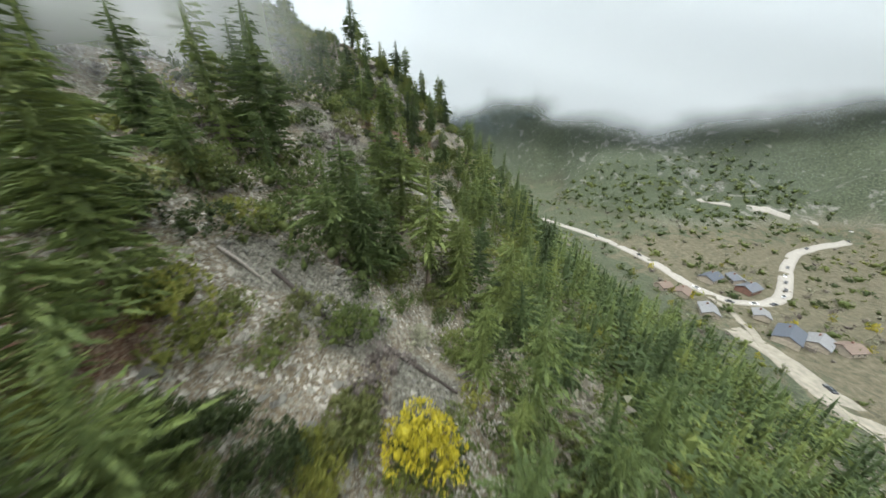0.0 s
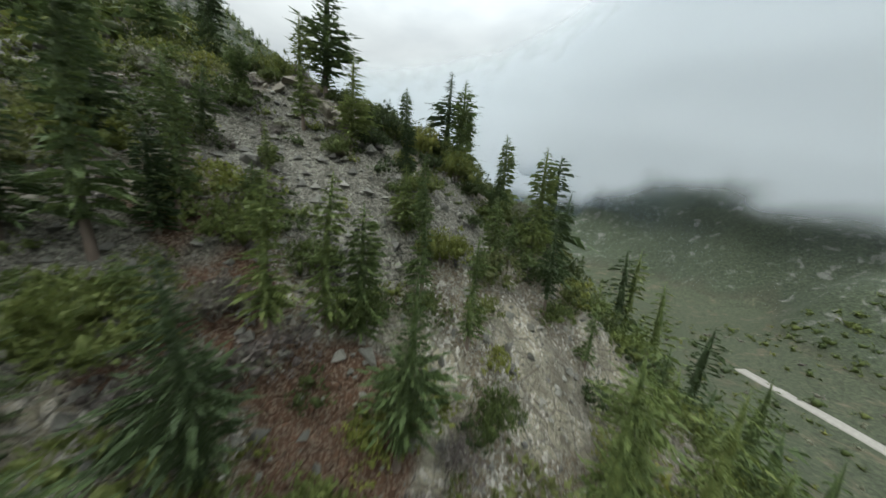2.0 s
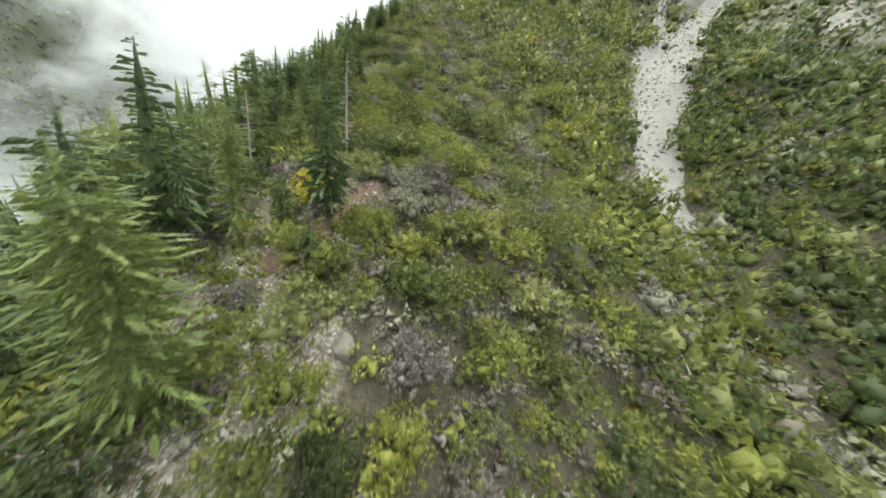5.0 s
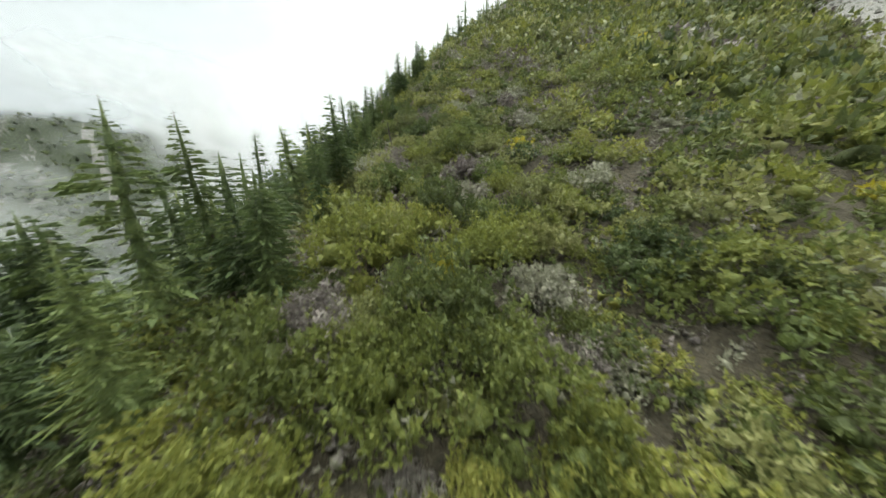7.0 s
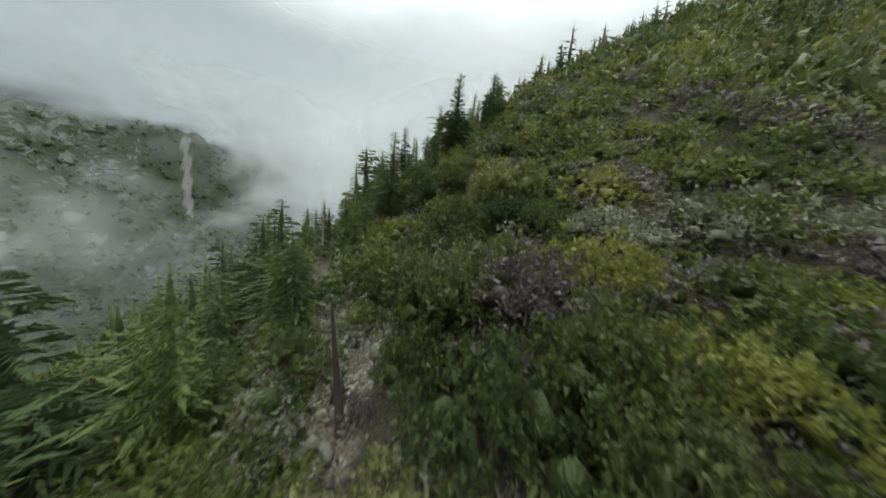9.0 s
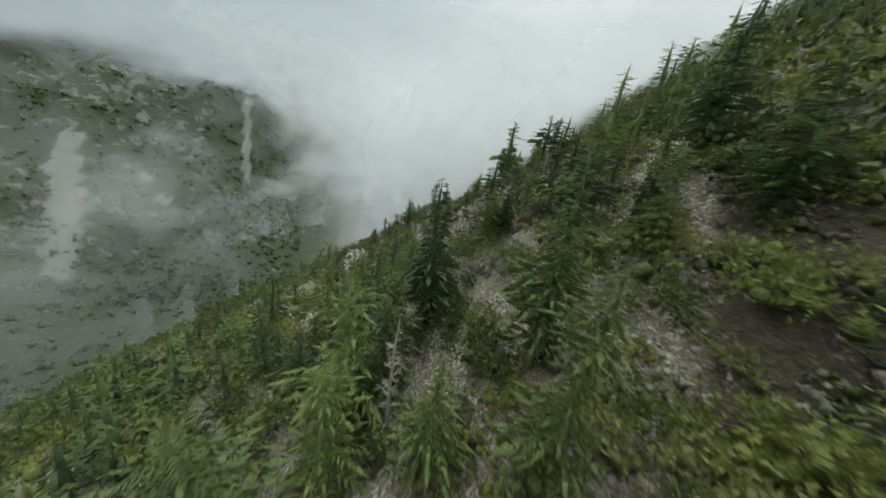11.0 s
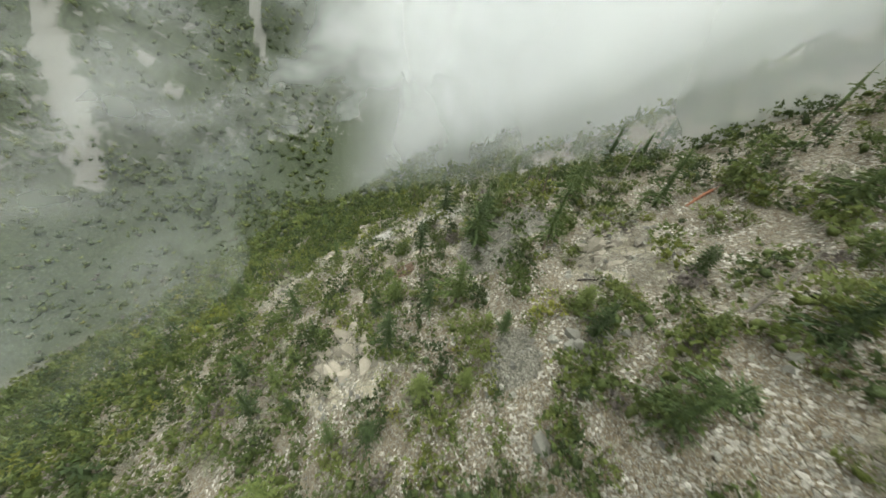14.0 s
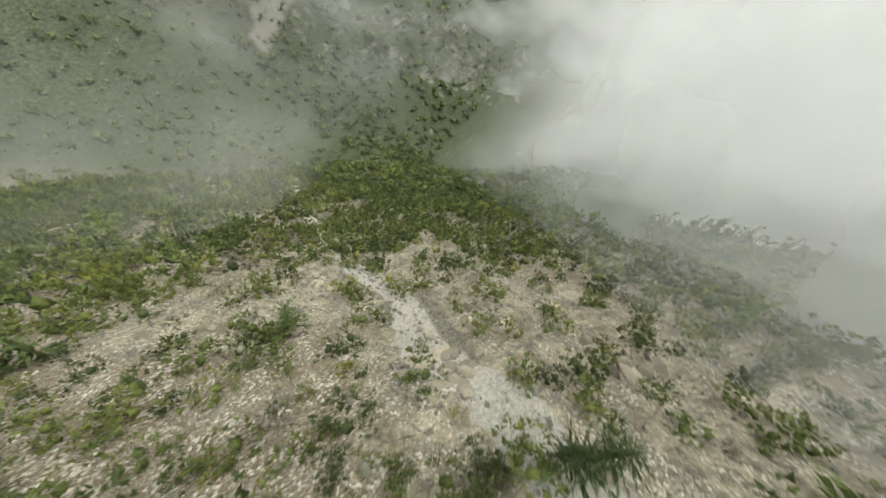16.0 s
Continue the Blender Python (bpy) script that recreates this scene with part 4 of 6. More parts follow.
crag_p = crag_places()
crag_h = rng.uniform(5, 10, len(crag_p))
stuff("crag_firs", [join(FIRS_FAR[k]) for k in range(4)], rng.integers(0, 4, len(crag_p)), crag_p, crag_h * 1.1, rng.uniform(0, 6.28, len(crag_p)), M_FIR,
      "scattered dark firs on steep grey crags", "wood", tall=crag_h)

# --- brush ---
BUSHES = [bush_shape(s, 120, 0.19, 20, 0.056, t, n) for s, t, n in ((31, 0.8, 8), (32, 1.0, 7), (33, 0.7, 9), (34, 0.9, 6), (35, 0.85, 8))]
BUSHES_MID = [bush_shape(s, 54, 0.23, 11, 0.08, t, n, 0.28) for s, t, n in ((41, 0.8, 6), (42, 1.0, 5), (43, 0.7, 7), (44, 0.9, 6))]
BUSHES_OFF = [bush_shape(s, 23, 0.29, 7, 0.13, t, n, 0.24) for s, t, n in ((45, 0.85, 3), (46, 1.0, 3), (47, 0.75, 3))]
BUSHES_FAR = [bush_shape(s, 12, 0.36, 4, 0.2, t, 1, 0.36) for s, t in ((51, 0.8), (52, 0.95), (53, 0.7))]
BUSHES_DOT = [bush_shape(s, 6, 0.4, 4, 0.26, t, 1, 0.5) for s, t in ((54, 0.8), (58, 0.95), (59, 0.7))]
KINDS = {"olive": (M_OLIVE, "olive green chaparral bush with dense small leaves"), "grey": (M_GREY, "dry grey-brown brush with sparse pale leaves"),
         "dark": (M_DARK, "dark green scrub oak bush"), "yellow": (M_YELLOW, "yellow autumn bush among the green brush"), "lime": (M_LIME, "yellow-green chaparral bush with fresh leaves")}


def make_bush(k, kind):
    (sv, sf), (lv, lf) = BUSHES[k]
    root = new("bush")
    part("stem", fast_mesh("stem", sv, sf), M_DEADWOOD if kind == "grey" else M_BARK, root, "thin branching stem")
    part("foliage", fast_mesh("foliage", lv, lf), KINDS[kind][0], root)
    return tagged(root, KINDS[kind][1], "bush", kind + " bushes on the slope")


# bushes that stand out: place and radius
END_SLOPE = [(-139.8, -178.0, 3.4), (-138.4, -172.4, 1.8), (-128.7, -169.5, 2.6), (-141.5, -166.9, 2.1), (-145.0, -169.1, 1.5), (-137.6, -164.2, 0.9), (-134.3, -163.0, 3.6), (-115.8, -165.6, 4.2), (-107.0, -162.0, 3.7), (-118.7, -173.8, 4.2), (-124.7, -181.2, 1.7), (-141.2, -198.8, 4.2), (-149.9, -194.0, 1.8), (-145.5, -184.5, 1.0), (-164.4, -191.5, 4.2), (-173.7, -193.7, 4.2), (-156.2, -168.8, 2.9), (-162.8, -171.9, 2.0), (-151.1, -165.3, 2.2), (-147.1, -163.6, 2.4), (-138.1, -158.8, 2.8), (-127.4, -155.2, 3.0), (-118.1, -155.0, 2.3), (-111.9, -183.4, 2.8), (-100.8, -175.9, 3.2), (-99.0, -170.5, 2.9), (-149.7, -215.3, 4.2), (-111.4, -217.1, 4.2), (-148.3, -242.0, 4.2), (-168.0, -279.7, 4.2), (-169.7, -178.6, 2.7), (-177.5, -182.6, 4.2), (-185.1, -224.4, 4.2)]
UPPER_SLOPE = [(-180.7, -95.2, 3.2), (-183.6, -95.6, 3.4), (-180.6, -90.0, 3.0), (-184.5, -91.7, 3.2), (-181.6, -99.6, 2.8), (-178.0, -97.6, 2.4), (-187.6, -97.5, 3.2), (-194.1, -103.9, 3.4), (-202.0, -104.5, 3.6), (-190.5, -96.5, 3.0), (-185.5, -87.5, 3.0), (-171.0, -106.0, 2.6), (-192.0, -91.0, 3.4), (-181.0, -103.5, 2.4), (-169.5, -104.3, 2.6), (-161.2, -97.5, 4.2), (-162.4, -112.5, 3.6), (-156.2, -114.0, 4.2), (-166.2, -91.1, 2.7), (-171.5, -99.8, 1.9), (-176.6, -96.1, 3.3), (-175.4, -91.0, 2.7), (-179.4, -90.2, 2.5), (-161.5, -91.5, 2.0), (-150.9, -90.1, 1.8), (-147.1, -94.2, 3.6), (-146.6, -89.7, 2.6), (-159.7, -82.1, 1.9), (-156.7, -82.8, 3.2), (-163.1, -82.4, 3.2), (-166.5, -81.0, 2.5), (-142.3, -117.9, 3.1), (-145.2, -108.8, 2.6), (-136.9, -109.6, 3.6), (-134.2, -104.5, 4.0), (-160.2, -78.5, 2.2), (-162.0, -77.6, 1.8), (-152.6, -102.1, 2.6), (-142.2, -92.3, 2.8), (-137.0, -94.5, 3.7), (-126.9, -97.5, 4.1)]
LOWER_SLOPE = [(-148.5, -146.4, 3.6), (-172.1, -145.1, 3.5), (-171.5, -140.5, 2.0), (-164.9, -141.3, 3.9), (-164.1, -137.8, 4.2), (-159.5, -138.3, 3.2), (-156.9, -132.5, 4.1), (-176.2, -129.8, 2.2), (-187.5, -139.0, 2.6), (-190.0, -141.5, 2.6), (-167.9, -131.8, 2.7), (-171.3, -131.1, 2.9), (-134.8, -137.2, 3.2), (-121.0, -152.8, 3.8), (-138.2, -154.1, 4.2)]
FIRST_SLOPE = [(-14.6, 41.4, 2.2), (-19.0, 43.4, 2.0), (-27.7, 51.0, 2.6), (-11.6, 38.2, 2.0), (-6.1, 40.5, 2.2), (-15.8, 50.4, 2.4), (-10.6, 48.6, 1.6), (-11.4, 6.5, 1.6), (-11.7, 5.2, 1.5), (-13.2, 5.6, 1.6), (-5.9, 8.0, 1.7), (-4.3, 9.8, 1.6), (-9.5, 6.0, 1.3), (-15.3, 47.8, 2.0), (-11.2, 44.3, 1.8), (-9.0, 40.3, 2.2), (-13.0, 40.7, 2.6), (-0.7, 81.5, 1.8), (7.0, 93.6, 2.0), (-9.8, 7.8, 1.8), (-7.3, 7.2, 1.8), (-4.8, 9.8, 2.3), (-12.9, 5.9, 1.5), (4.9, 12.7, 2.7), (13.5, 18.6, 3.8), (-11.6, 7.1, 1.2), (-15.2, 19.7, 1.8), (-13.8, 20.7, 2.4), (-24.0, 26.4, 2.4), (-19.4, 19.4, 2.3), (-5.3, 24.7, 2.2), (1.2, 29.6, 3.0), (-2.0, 19.0, 1.4), (5.0, 21.3, 2.7), (-5.5, 7.2, 1.4), (12.6, 26.7, 3.4), (-10.4, 6.2, 1.4), (-14.8, 6.6, 1.1)]
NOSE = [(-30.5, 89.2, 2.2), (-33.0, 87.0, 2.4), (-31.5, 92.6, 2.2), (-28.6, 87.6, 1.6), (-34.0, 93.0, 2.4), (-36.5, 85.6, 2.0), (-29.2, 97.6, 2.2), (-32.5, 96.0, 2.4), (-26.5, 99.0, 2.4), (-40.0, 93.5, 2.4), (-29.8, 79.1, 2.2), (-38.1, 81.2, 2.1), (-36.4, 78.3, 2.2), (-15.9, 88.7, 1.8), (-17.2, 85.6, 1.5), (-29.8, 84.0, 1.1), (-11.1, 89.3, 1.8), (-12.0, 87.2, 1.2), (-5.9, 103.1, 2.8), (-6.6, 97.8, 2.7), (-24.8, 78.6, 1.3)]
SHOULDER = [(-23.2, 73.5, 1.8), (-14.6, 75.9, 2.2), (1.9, 79.5, 3.6), (0.2, 75.0, 3.2), (8.5, 81.7, 3.8), (-10.8, 71.6, 1.9), (-27.0, 67.4, 2.2), (-28.6, 72.6, 2.1), (-5.5, 71.8, 2.4), (22.7, 88.9, 3.7), (-11.9, 62.7, 1.7)]
RAVINE = [(-13.7, 70.0, 2.6), (-16.5, 69.2, 1.8), (-21.9, 70.2, 2.2), (-21.2, 72.4, 2.2), (-23.9, 76.6, 2.6), (-12.6, 73.7, 1.5), (-8.0, 78.4, 1.8), (-6.5, 82.3, 1.6), (-11.5, 78.2, 1.6), (-18.4, 74.9, 1.8), (-26.8, 72.4, 2.2), (-30.2, 77.0, 2.2)]
CREST_MOUNDS = [(-126.2, 2.7, 2.9), (-133.0, 5.7, 3.2), (-130.9, 10.4, 2.4), (-119.7, 4.5, 2.0), (-119.9, 15.0, 2.6), (-139.5, -7.3, 2.0), (-141.5, -4.0, 2.6), (-147.4, -6.2, 3.0), (-137.2, -11.0, 3.0), (-143.5, -13.0, 3.2), (-112.0, 32.0, 2.6), (-118.5, 27.0, 2.8), (-124.0, 21.0, 2.6), (-63.5, 86.6, 2.2), (-60.5, 85.0, 2.0), (-67.0, 83.5, 2.4), (-70.5, 79.0, 2.6), (-57.5, 83.0, 2.2)]
PLANNED = np.array(CREST_MOUNDS + RAVINE + END_SLOPE + UPPER_SLOPE + LOWER_SLOPE + FIRST_SLOPE + NOSE + SHOULDER, float)


def bush_places():
    p = on_ground(jittered(-300, 105, -270, 205, 2.75))
    x, y, z = p.T
    side = conifer_side(x, y)
    # the chaparral reaches over the crest along its middle stretch
    over = 13.0 * smooth(-x, 31, 41) * (1 - 0.5 * smooth(-x, 98, 112)) * (1 - smooth(-x, 148, 160))
    brush = smooth(-side + over, -3, 1)
    chute = chute_mask(x, y)
    crag = smooth(-x, 195, 235) * smooth(y, 60, 110)
    bare = np.maximum(np.maximum(blobs(x, y, SCREE), 0.85 * blobs(x, y, BARE)), blobs(x, y, RED))
    close = 1 - smooth(along(x, y, FLYWAY)[0], 28, 42)
    dens = brush * (0.98 - 0.06 * close) * (1 - 0.75 * crag) * (1 - chute)
    dens = dens + (1 - brush) * (0.92 + 0.40 * fbm(x, y, 13, 3, 121)) * (1 - 0.76 * bare)
    dens *= 1 - 0.85 * blobs(x, y, OPEN_GROUND)
    dens *= smooth(z, -98, -85) * (1 - 0.6 * smooth(x, 30, 105)) * np.where((x > 95) & (y > 40), 0.5, 1)
    take = rng.random(len(p)) < dens
    p, side, brush = p[take], side[take], brush[take] > 0.5
    x, y = p[:, 0], p[:, 1]
    beyond = smooth(along(x, y, GULLY)[2] * along(x, y, GULLY)[0], -2, 8)
    v = fbm(x, y, 11, 3, 131) * 0.35 + rng.random(len(p)) * 0.75 + 0.12
    dry = smooth(-np.abs(side + 4), -24, -6) * 0.05
    kind = np.where(brush, np.where(v < 0.17 + dry, 1, np.where(v < 0.62, 0, np.where(v < 0.80, 4, 2))),
                    np.where(v < 0.12, 1, np.where(v < 0.38, 0, np.where(v < 0.43, 4, 2))))
    kind = np.where(rng.random(len(p)) < 0.012, 3, kind)
    kind = np.where((beyond > 0.5) & (side < -25) & (rng.random(len(p)) < 0.75), 2, kind)
    r = np.where(brush, 1.2 + 2.8 * rng.random(len(p)) ** 1.5, rng.uniform(1.3, 2.9, len(p)))
    r = np.where(kind == 1, r * 0.85, r)
    r = np.where(kind == 3, r * 0.6, r)
    lone = np.array([np.hypot(*(PLANNED[:, :2] - q[:2]).T).min() > 2.4 for q in p])
    p, r, kind = p[lone], r[lone], kind[lone]
    kinds = np.array([2, 0, 2, 2, 4, 0, 2, 1])[np.arange(len(PLANNED)) % 8]
    return np.concatenate([on_ground(PLANNED[:, :2]), p]), np.concatenate([PLANNED[:, 2] * np.where(PLANNED[:, 1] < -150, 0.7, np.where(PLANNED[:, 1] < 0, 0.9, 1.1)), r]), np.concatenate([kinds, kind])


bush_p, bush_r, bush_k = bush_places()
# above the canyon: duller green kinds, carrying the dulling by mist in their colour
above_canyon = bush_p[:, 1] < -95
bush_k = np.where((bush_p[:, 1] < -95) & (conifer_side(bush_p[:, 0], bush_p[:, 1]) > 38) & (bush_k == 0) & (rng.random(len(bush_k)) < 0.7), 2, bush_k)
bush_k = np.where(above_canyon & (bush_k == 4), 2, np.where(above_canyon & (bush_k == 3), 0, bush_k))
# low under the free way
room = clearance(bush_p[:, 0], bush_p[:, 1], bush_p[:, 2])
bush_r = np.minimum(bush_r, np.maximum(room - 3.4, 0) / 1.5)
ok = (bush_r > 0.7) & fits(bush_p, bush_r * 1.1, 2.6)
ok &= np.hypot(bush_p[:, 0] + 70, bush_p[:, 1] - 68) > 3.5
ok &= np.hypot(bush_p[:, 0] + 64, bush_p[:, 1] - 80) > 1.7
ok &= ~((bush_p[:, 0] > -27) & (bush_p[:, 0] < -19) & (np.abs(bush_p[:, 1] - 89.2) < 2.7))
far_off = room > 105
ok &= ~far_off | (rng.random(len(bush_p)) < 0.5)
bush_r = np.where(far_off, bush_r * 1.35, bush_r)
first = (np.arange(len(bush_p)) < len(PLANNED))[ok]
bush_p, bush_r, bush_k = bush_p[ok], bush_r[ok], bush_k[ok]
dist = clearance(bush_p[:, 0], bush_p[:, 1], bush_p[:, 2] + bush_r * 0.5)
dist = dist - 22 * smooth(-bush_p[:, 1], 95, 125)
order = np.argsort(dist - 4 * first + 22 * smooth(-bush_p[:, 1], 95, 125))
near_b = order[:300]
made = {}
names_k = ["olive", "grey", "dark", "yellow", "lime"]
for i in near_b:
    k, kind = int(rng.integers(0, len(BUSHES))), names_k[bush_k[i]]
    m = Matrix.LocRotScale(Vector(bush_p[i]), Euler((0, 0, rng.uniform(0, 6.28))), None)
    if (k, kind) not in made:
        made[k, kind] = t = make_bush(k, kind)
        t.matrix_basis = m
    else:
        t = copy_thing(made[k, kind], m)
    w = bush_r[i]
    t.scale = (w, w * rng.uniform(0.85, 1.15), w * rng.uniform(0.95, 1.35))
rest = order[300:]
COVER = {"olive": "olive green chaparral covering the slope", "grey": "dry grey brush between green bushes", "dark": "dark green oak scrub covering the slope", "yellow": "scattered yellow autumn bushes", "lime": "yellow-green chaparral on the sunny side"}
bands = ((BUSHES_MID, rest[:1050], 1.0), (BUSHES_OFF, rest[1050:][dist[rest[1050:]] < 43], 1.05), (BUSHES_FAR, rest[1050:][dist[rest[1050:]] >= 43], 1.3))
for q, kind in enumerate(names_k):
    for shapes, sel, grow in bands:
        idx = sel[bush_k[sel] == q]
        if len(idx):
            stuff(kind + "_brush", [s[1] for s in shapes], rng.integers(0, len(shapes), len(idx)), bush_p[idx], bush_r[idx] * grow, rng.uniform(0, 6.28, len(idx)), KINDS[kind][0], COVER[kind], "brush")

# --- low dry shrubs that fill the gaps of the chaparral ---
def shrub_places():
    p = on_ground(jittered(-190, -30, -75, 135, 1.65))
    x, y, z = p.T
    room = clearance(x, y, z)
    ok = (conifer_side(x, y) < 9) & (room < 30) & (room > 4.2) & (chute_mask(x, y) < 0.2) & (rng.random(len(p)) < 0.9)
    ok &= (conifer_side(x, y) < 2) | ((x < -40) & (x > -105)) | ((conifer_side(x, y) < 6) & (x > -150) & (x < -40))
    return p[ok & (np.hypot(x + 64, y - 80) > 1.4) & (blobs(x, y, RED) < 0.4)]


SHRUBS = [bush_shape(s, 10, 0.3, 6, 0.14, t, 2) for s, t in ((55, 0.8), (56, 0.95), (57, 0.7))]
shrub_p = shrub_places()
shrub_k = rng.random(len(shrub_p))
for name, mat, sel, label in (("grey_shrubs", M_GREY, shrub_k < 0.4, "low grey dry shrubs filling gaps in the chaparral"), ("green_shrubs", M_OLIVE, shrub_k >= 0.4, "low olive shrubs filling gaps in the chaparral")):
    q = shrub_p[sel]
    stuff(name, [s_[1] for s_ in SHRUBS], rng.integers(0, 3, len(q)), q, rng.uniform(0.8, 1.7, len(q)), rng.uniform(0, 6.28, len(q)), mat, label, "shrubs")

# --- brush on the lower flanks of the crags and in the valley ---
def flank_places():
    p = on_ground(np.concatenate([jittered(-330, -10, 205, 420, 8.0), jittered(70, 420, 40, 420, 9.5), jittered(-40, 200, -430, -150, 8.0), jittered(-240, -40, -420, -262, 5.0), jittered(-10, 70, 125, 520, 7.0)]))
    x, y, z = p.T
    base = form(x, y)
    crag = smooth(base, 60, 100)
    flatland = 1 - smooth(base, -99, -90)
    dens = (0.95 - 0.6 * crag) * (1 - 0.55 * flatland * (1 - smooth(fbm(x, y, 40, 3, 141), -0.1, 0.3)))
    dens *= np.where(along(x, y, ROAD)[0] < 6, 0, 1) * np.where(along(x, y, WASH)[0] < 9, 0, 1) * np.where(np.hypot(x - 195, y - 150) < 42, 0.7, 1)
    return p[rng.random(len(p)) < dens]


ROAD = [(120, 330), (154, 269), (163, 245), (170, 222), (175, 192), (174, 166), (187, 153), (208, 150), (228, 160), (271, 198), (311, 228), (358, 246), (393, 254), (415, 266), (410, 276), (381, 288), (300, 330)]
WASH = [(158, 124), (162, 110), (160, 97), (158, 80), (162, 50), (168, 10), (160, -60)]
flank_p = flank_places()
flank_k = np.where(form(flank_p[:, 0], flank_p[:, 1]) < -92, rng.integers(0, 3, len(flank_p)), 0)
for q, (mat, label) in enumerate(((M_DARK, "dark green brush on the lower flanks"), (M_OLIVE, "olive brush dotted over the valley floor"), (M_GREY, "grey dry brush dotted over the valley floor"))):
    f_p = flank_p[flank_k == q]
    stuff("flank_brush", [s_[1] for s_ in BUSHES_DOT], rng.integers(0, 3, len(f_p)), f_p, rng.uniform(2.4, 5.4, len(f_p)) * (1 if q == 0 else 0.5), rng.uniform(0, 6.28, len(f_p)), mat, label, "brush")

village_p = jittered(140, 240, 95, 200, 9)
village_p = village_p[(along(village_p[:, 0], village_p[:, 1], ROAD)[0] > 7) & (along(village_p[:, 0], village_p[:, 1], WASH)[0] > 10) & (rng.random(len(village_p)) < 0.55)]
for q, (mat, label) in enumerate(((M_DARK, "dark green trees between the houses"), (M_YELLOW, "yellow autumn trees between the houses"), (M_GREY, "bare grey trees between the houses"))):
    v_p = on_ground(village_p[q::3])
    stuff("village_trees", [s_[1] for s_ in BUSHES_OFF], rng.integers(0, 3, len(v_p)), v_p, rng.uniform(1.6, 3.4, len(v_p)) * (0.7 if q == 1 else 1), rng.uniform(0, 6.28, len(v_p)), mat, label, "trees", tall=rng.uniform(3, 6, len(v_p)))

# --- scrub clumps on the wall across the canyon ---
def wall_places():
    p = on_ground(jittered(-60, 420, -860, -370, 9.5))
    x, y, z = p.T
    run = np.zeros(len(p))
    for a, b, w in CHUTES_FAR:
        run = np.maximum(run, 1 - smooth(along(x, y, [a, b])[0], w * 0.8, w * 1.2))
    dens = (0.42 + 0.45 * fbm(x, y, 45, 3, 151) + 0.45 * smooth(-x, -200, -150)) * (1 - run)
    return p[rng.random(len(p)) < dens]


wall_p = wall_places()
stuff("wall_scrub", [s_[1] for s_ in BUSHES_DOT], rng.integers(0, 3, len(wall_p)), wall_p, rng.uniform(2.5, 7.5, len(wall_p)), rng.uniform(0, 6.28, len(wall_p)), M_DARK,
      "dark scrub clumps on the grey scree wall", "brush")

# --- stones ---
STONES = [rock_shape(s, 11) for s in range(61, 67)]
CHIPS = [chip_shape(s) for s in range(81, 89)]


def stone_places():
    p = jittered(-200, 30, -245, 110, 0.62)
    x, y = p.T
    w = np.maximum(blobs(x, y, SCREE), 0.8 * blobs(x, y, BARE) + 0.6 * blobs(x, y, RED))
    side = conifer_side(x, y)
    w = np.maximum(w * 0.9, 0.22 * smooth(side, 2, 8) * (1 - 0.6 * smooth(-y, 60, 85)))
    fw = along(x, y, FLYWAY)[0]
    w *= smooth(-fw, -70, -20) * 0.95
    p = p[rng.random(len(p)) < w * 0.95]
    return on_ground(p)


st_p = stone_places()
st_r = 0.10 + 0.45 * rng.random(len(st_p)) ** 3.4
st_d = along(st_p[:, 0], st_p[:, 1], FLYWAY)[0] - 25 * st_r
o = np.argsort(st_d)
stone_meshes = []
for v, f in STONES:
    me = fast_mesh("stone", v, f, 3, True)
    me.materials.append(M_STONE)
    stone_meshes.append(me)
for i in o[:280]:
    s = new("stone", stone_meshes[int(rng.integers(0, 6))])
    s.parent = ground
    s.matrix_basis = Matrix.LocRotScale(Vector(st_p[i]), Euler(rng.uniform(0, 6.28, 3)), Vector((st_r[i],) * 3))
idx = o[280:21000]
stuff("scree", CHIPS, rng.integers(0, 8, len(idx)), st_p[idx], st_r[idx], rng.uniform(0, 6.28, len(idx)), M_STONE, "", "", parent=ground, flat=True)


def chute_places():
    p = jittered(-400, -132, 0, 110, 1.6)
    m = chute_mask(p[:, 0], p[:, 1])
    return on_ground(p[rng.random(len(p)) < 0.75 * m])


ch_p = chute_places()
stuff("chute_stones", CHIPS, rng.integers(0, 8, len(ch_p)), ch_p, 0.25 + 0.75 * rng.random(len(ch_p)) ** 2.5, rng.uniform(0, 6.28, len(ch_p)), M_STONE, "", "", parent=ground, flat=True)


# --- young firs and low scrub on the stony ground among the firs ---
young = np.random.default_rng(19)
for x, y, h in ((-17.2, 73.6, 5.5), (-20.8, 76.4, 6.5), (-13.0, 71.0, 4.5), (-23.4, 78.6, 6), (-14.9, 77.2, 4), (-26.8, 83.5, 5), (-18.4, 80.2, 3.5), (-10.6, 74.8, 3.2),
                (-155.8, -127.5, 4), (-160.4, -132.0, 5), (-168.2, -131.5, 4.5), (-172.5, -124.0, 3.5), (-163.5, -122.5, 3), (-178.5, -131.0, 4.5), (-151.0, -128.0, 5), (-160.5, -86.5, 4.5), (-154.0, -90.5, 4), (-147.0, -88.5, 5)):
    z = float(height(np.array([x]), np.array([y]))[0])
    t = copy_thing(masters[int(young.integers(6, 10))], Matrix.LocRotScale(Vector((x, y, z)), Euler((young.normal(0, 0.04), young.normal(0, 0.04), young.uniform(0, 6.28))), None))
    w = h * young.uniform(1.05, 1.35)
    t.scale = (w, w, h)


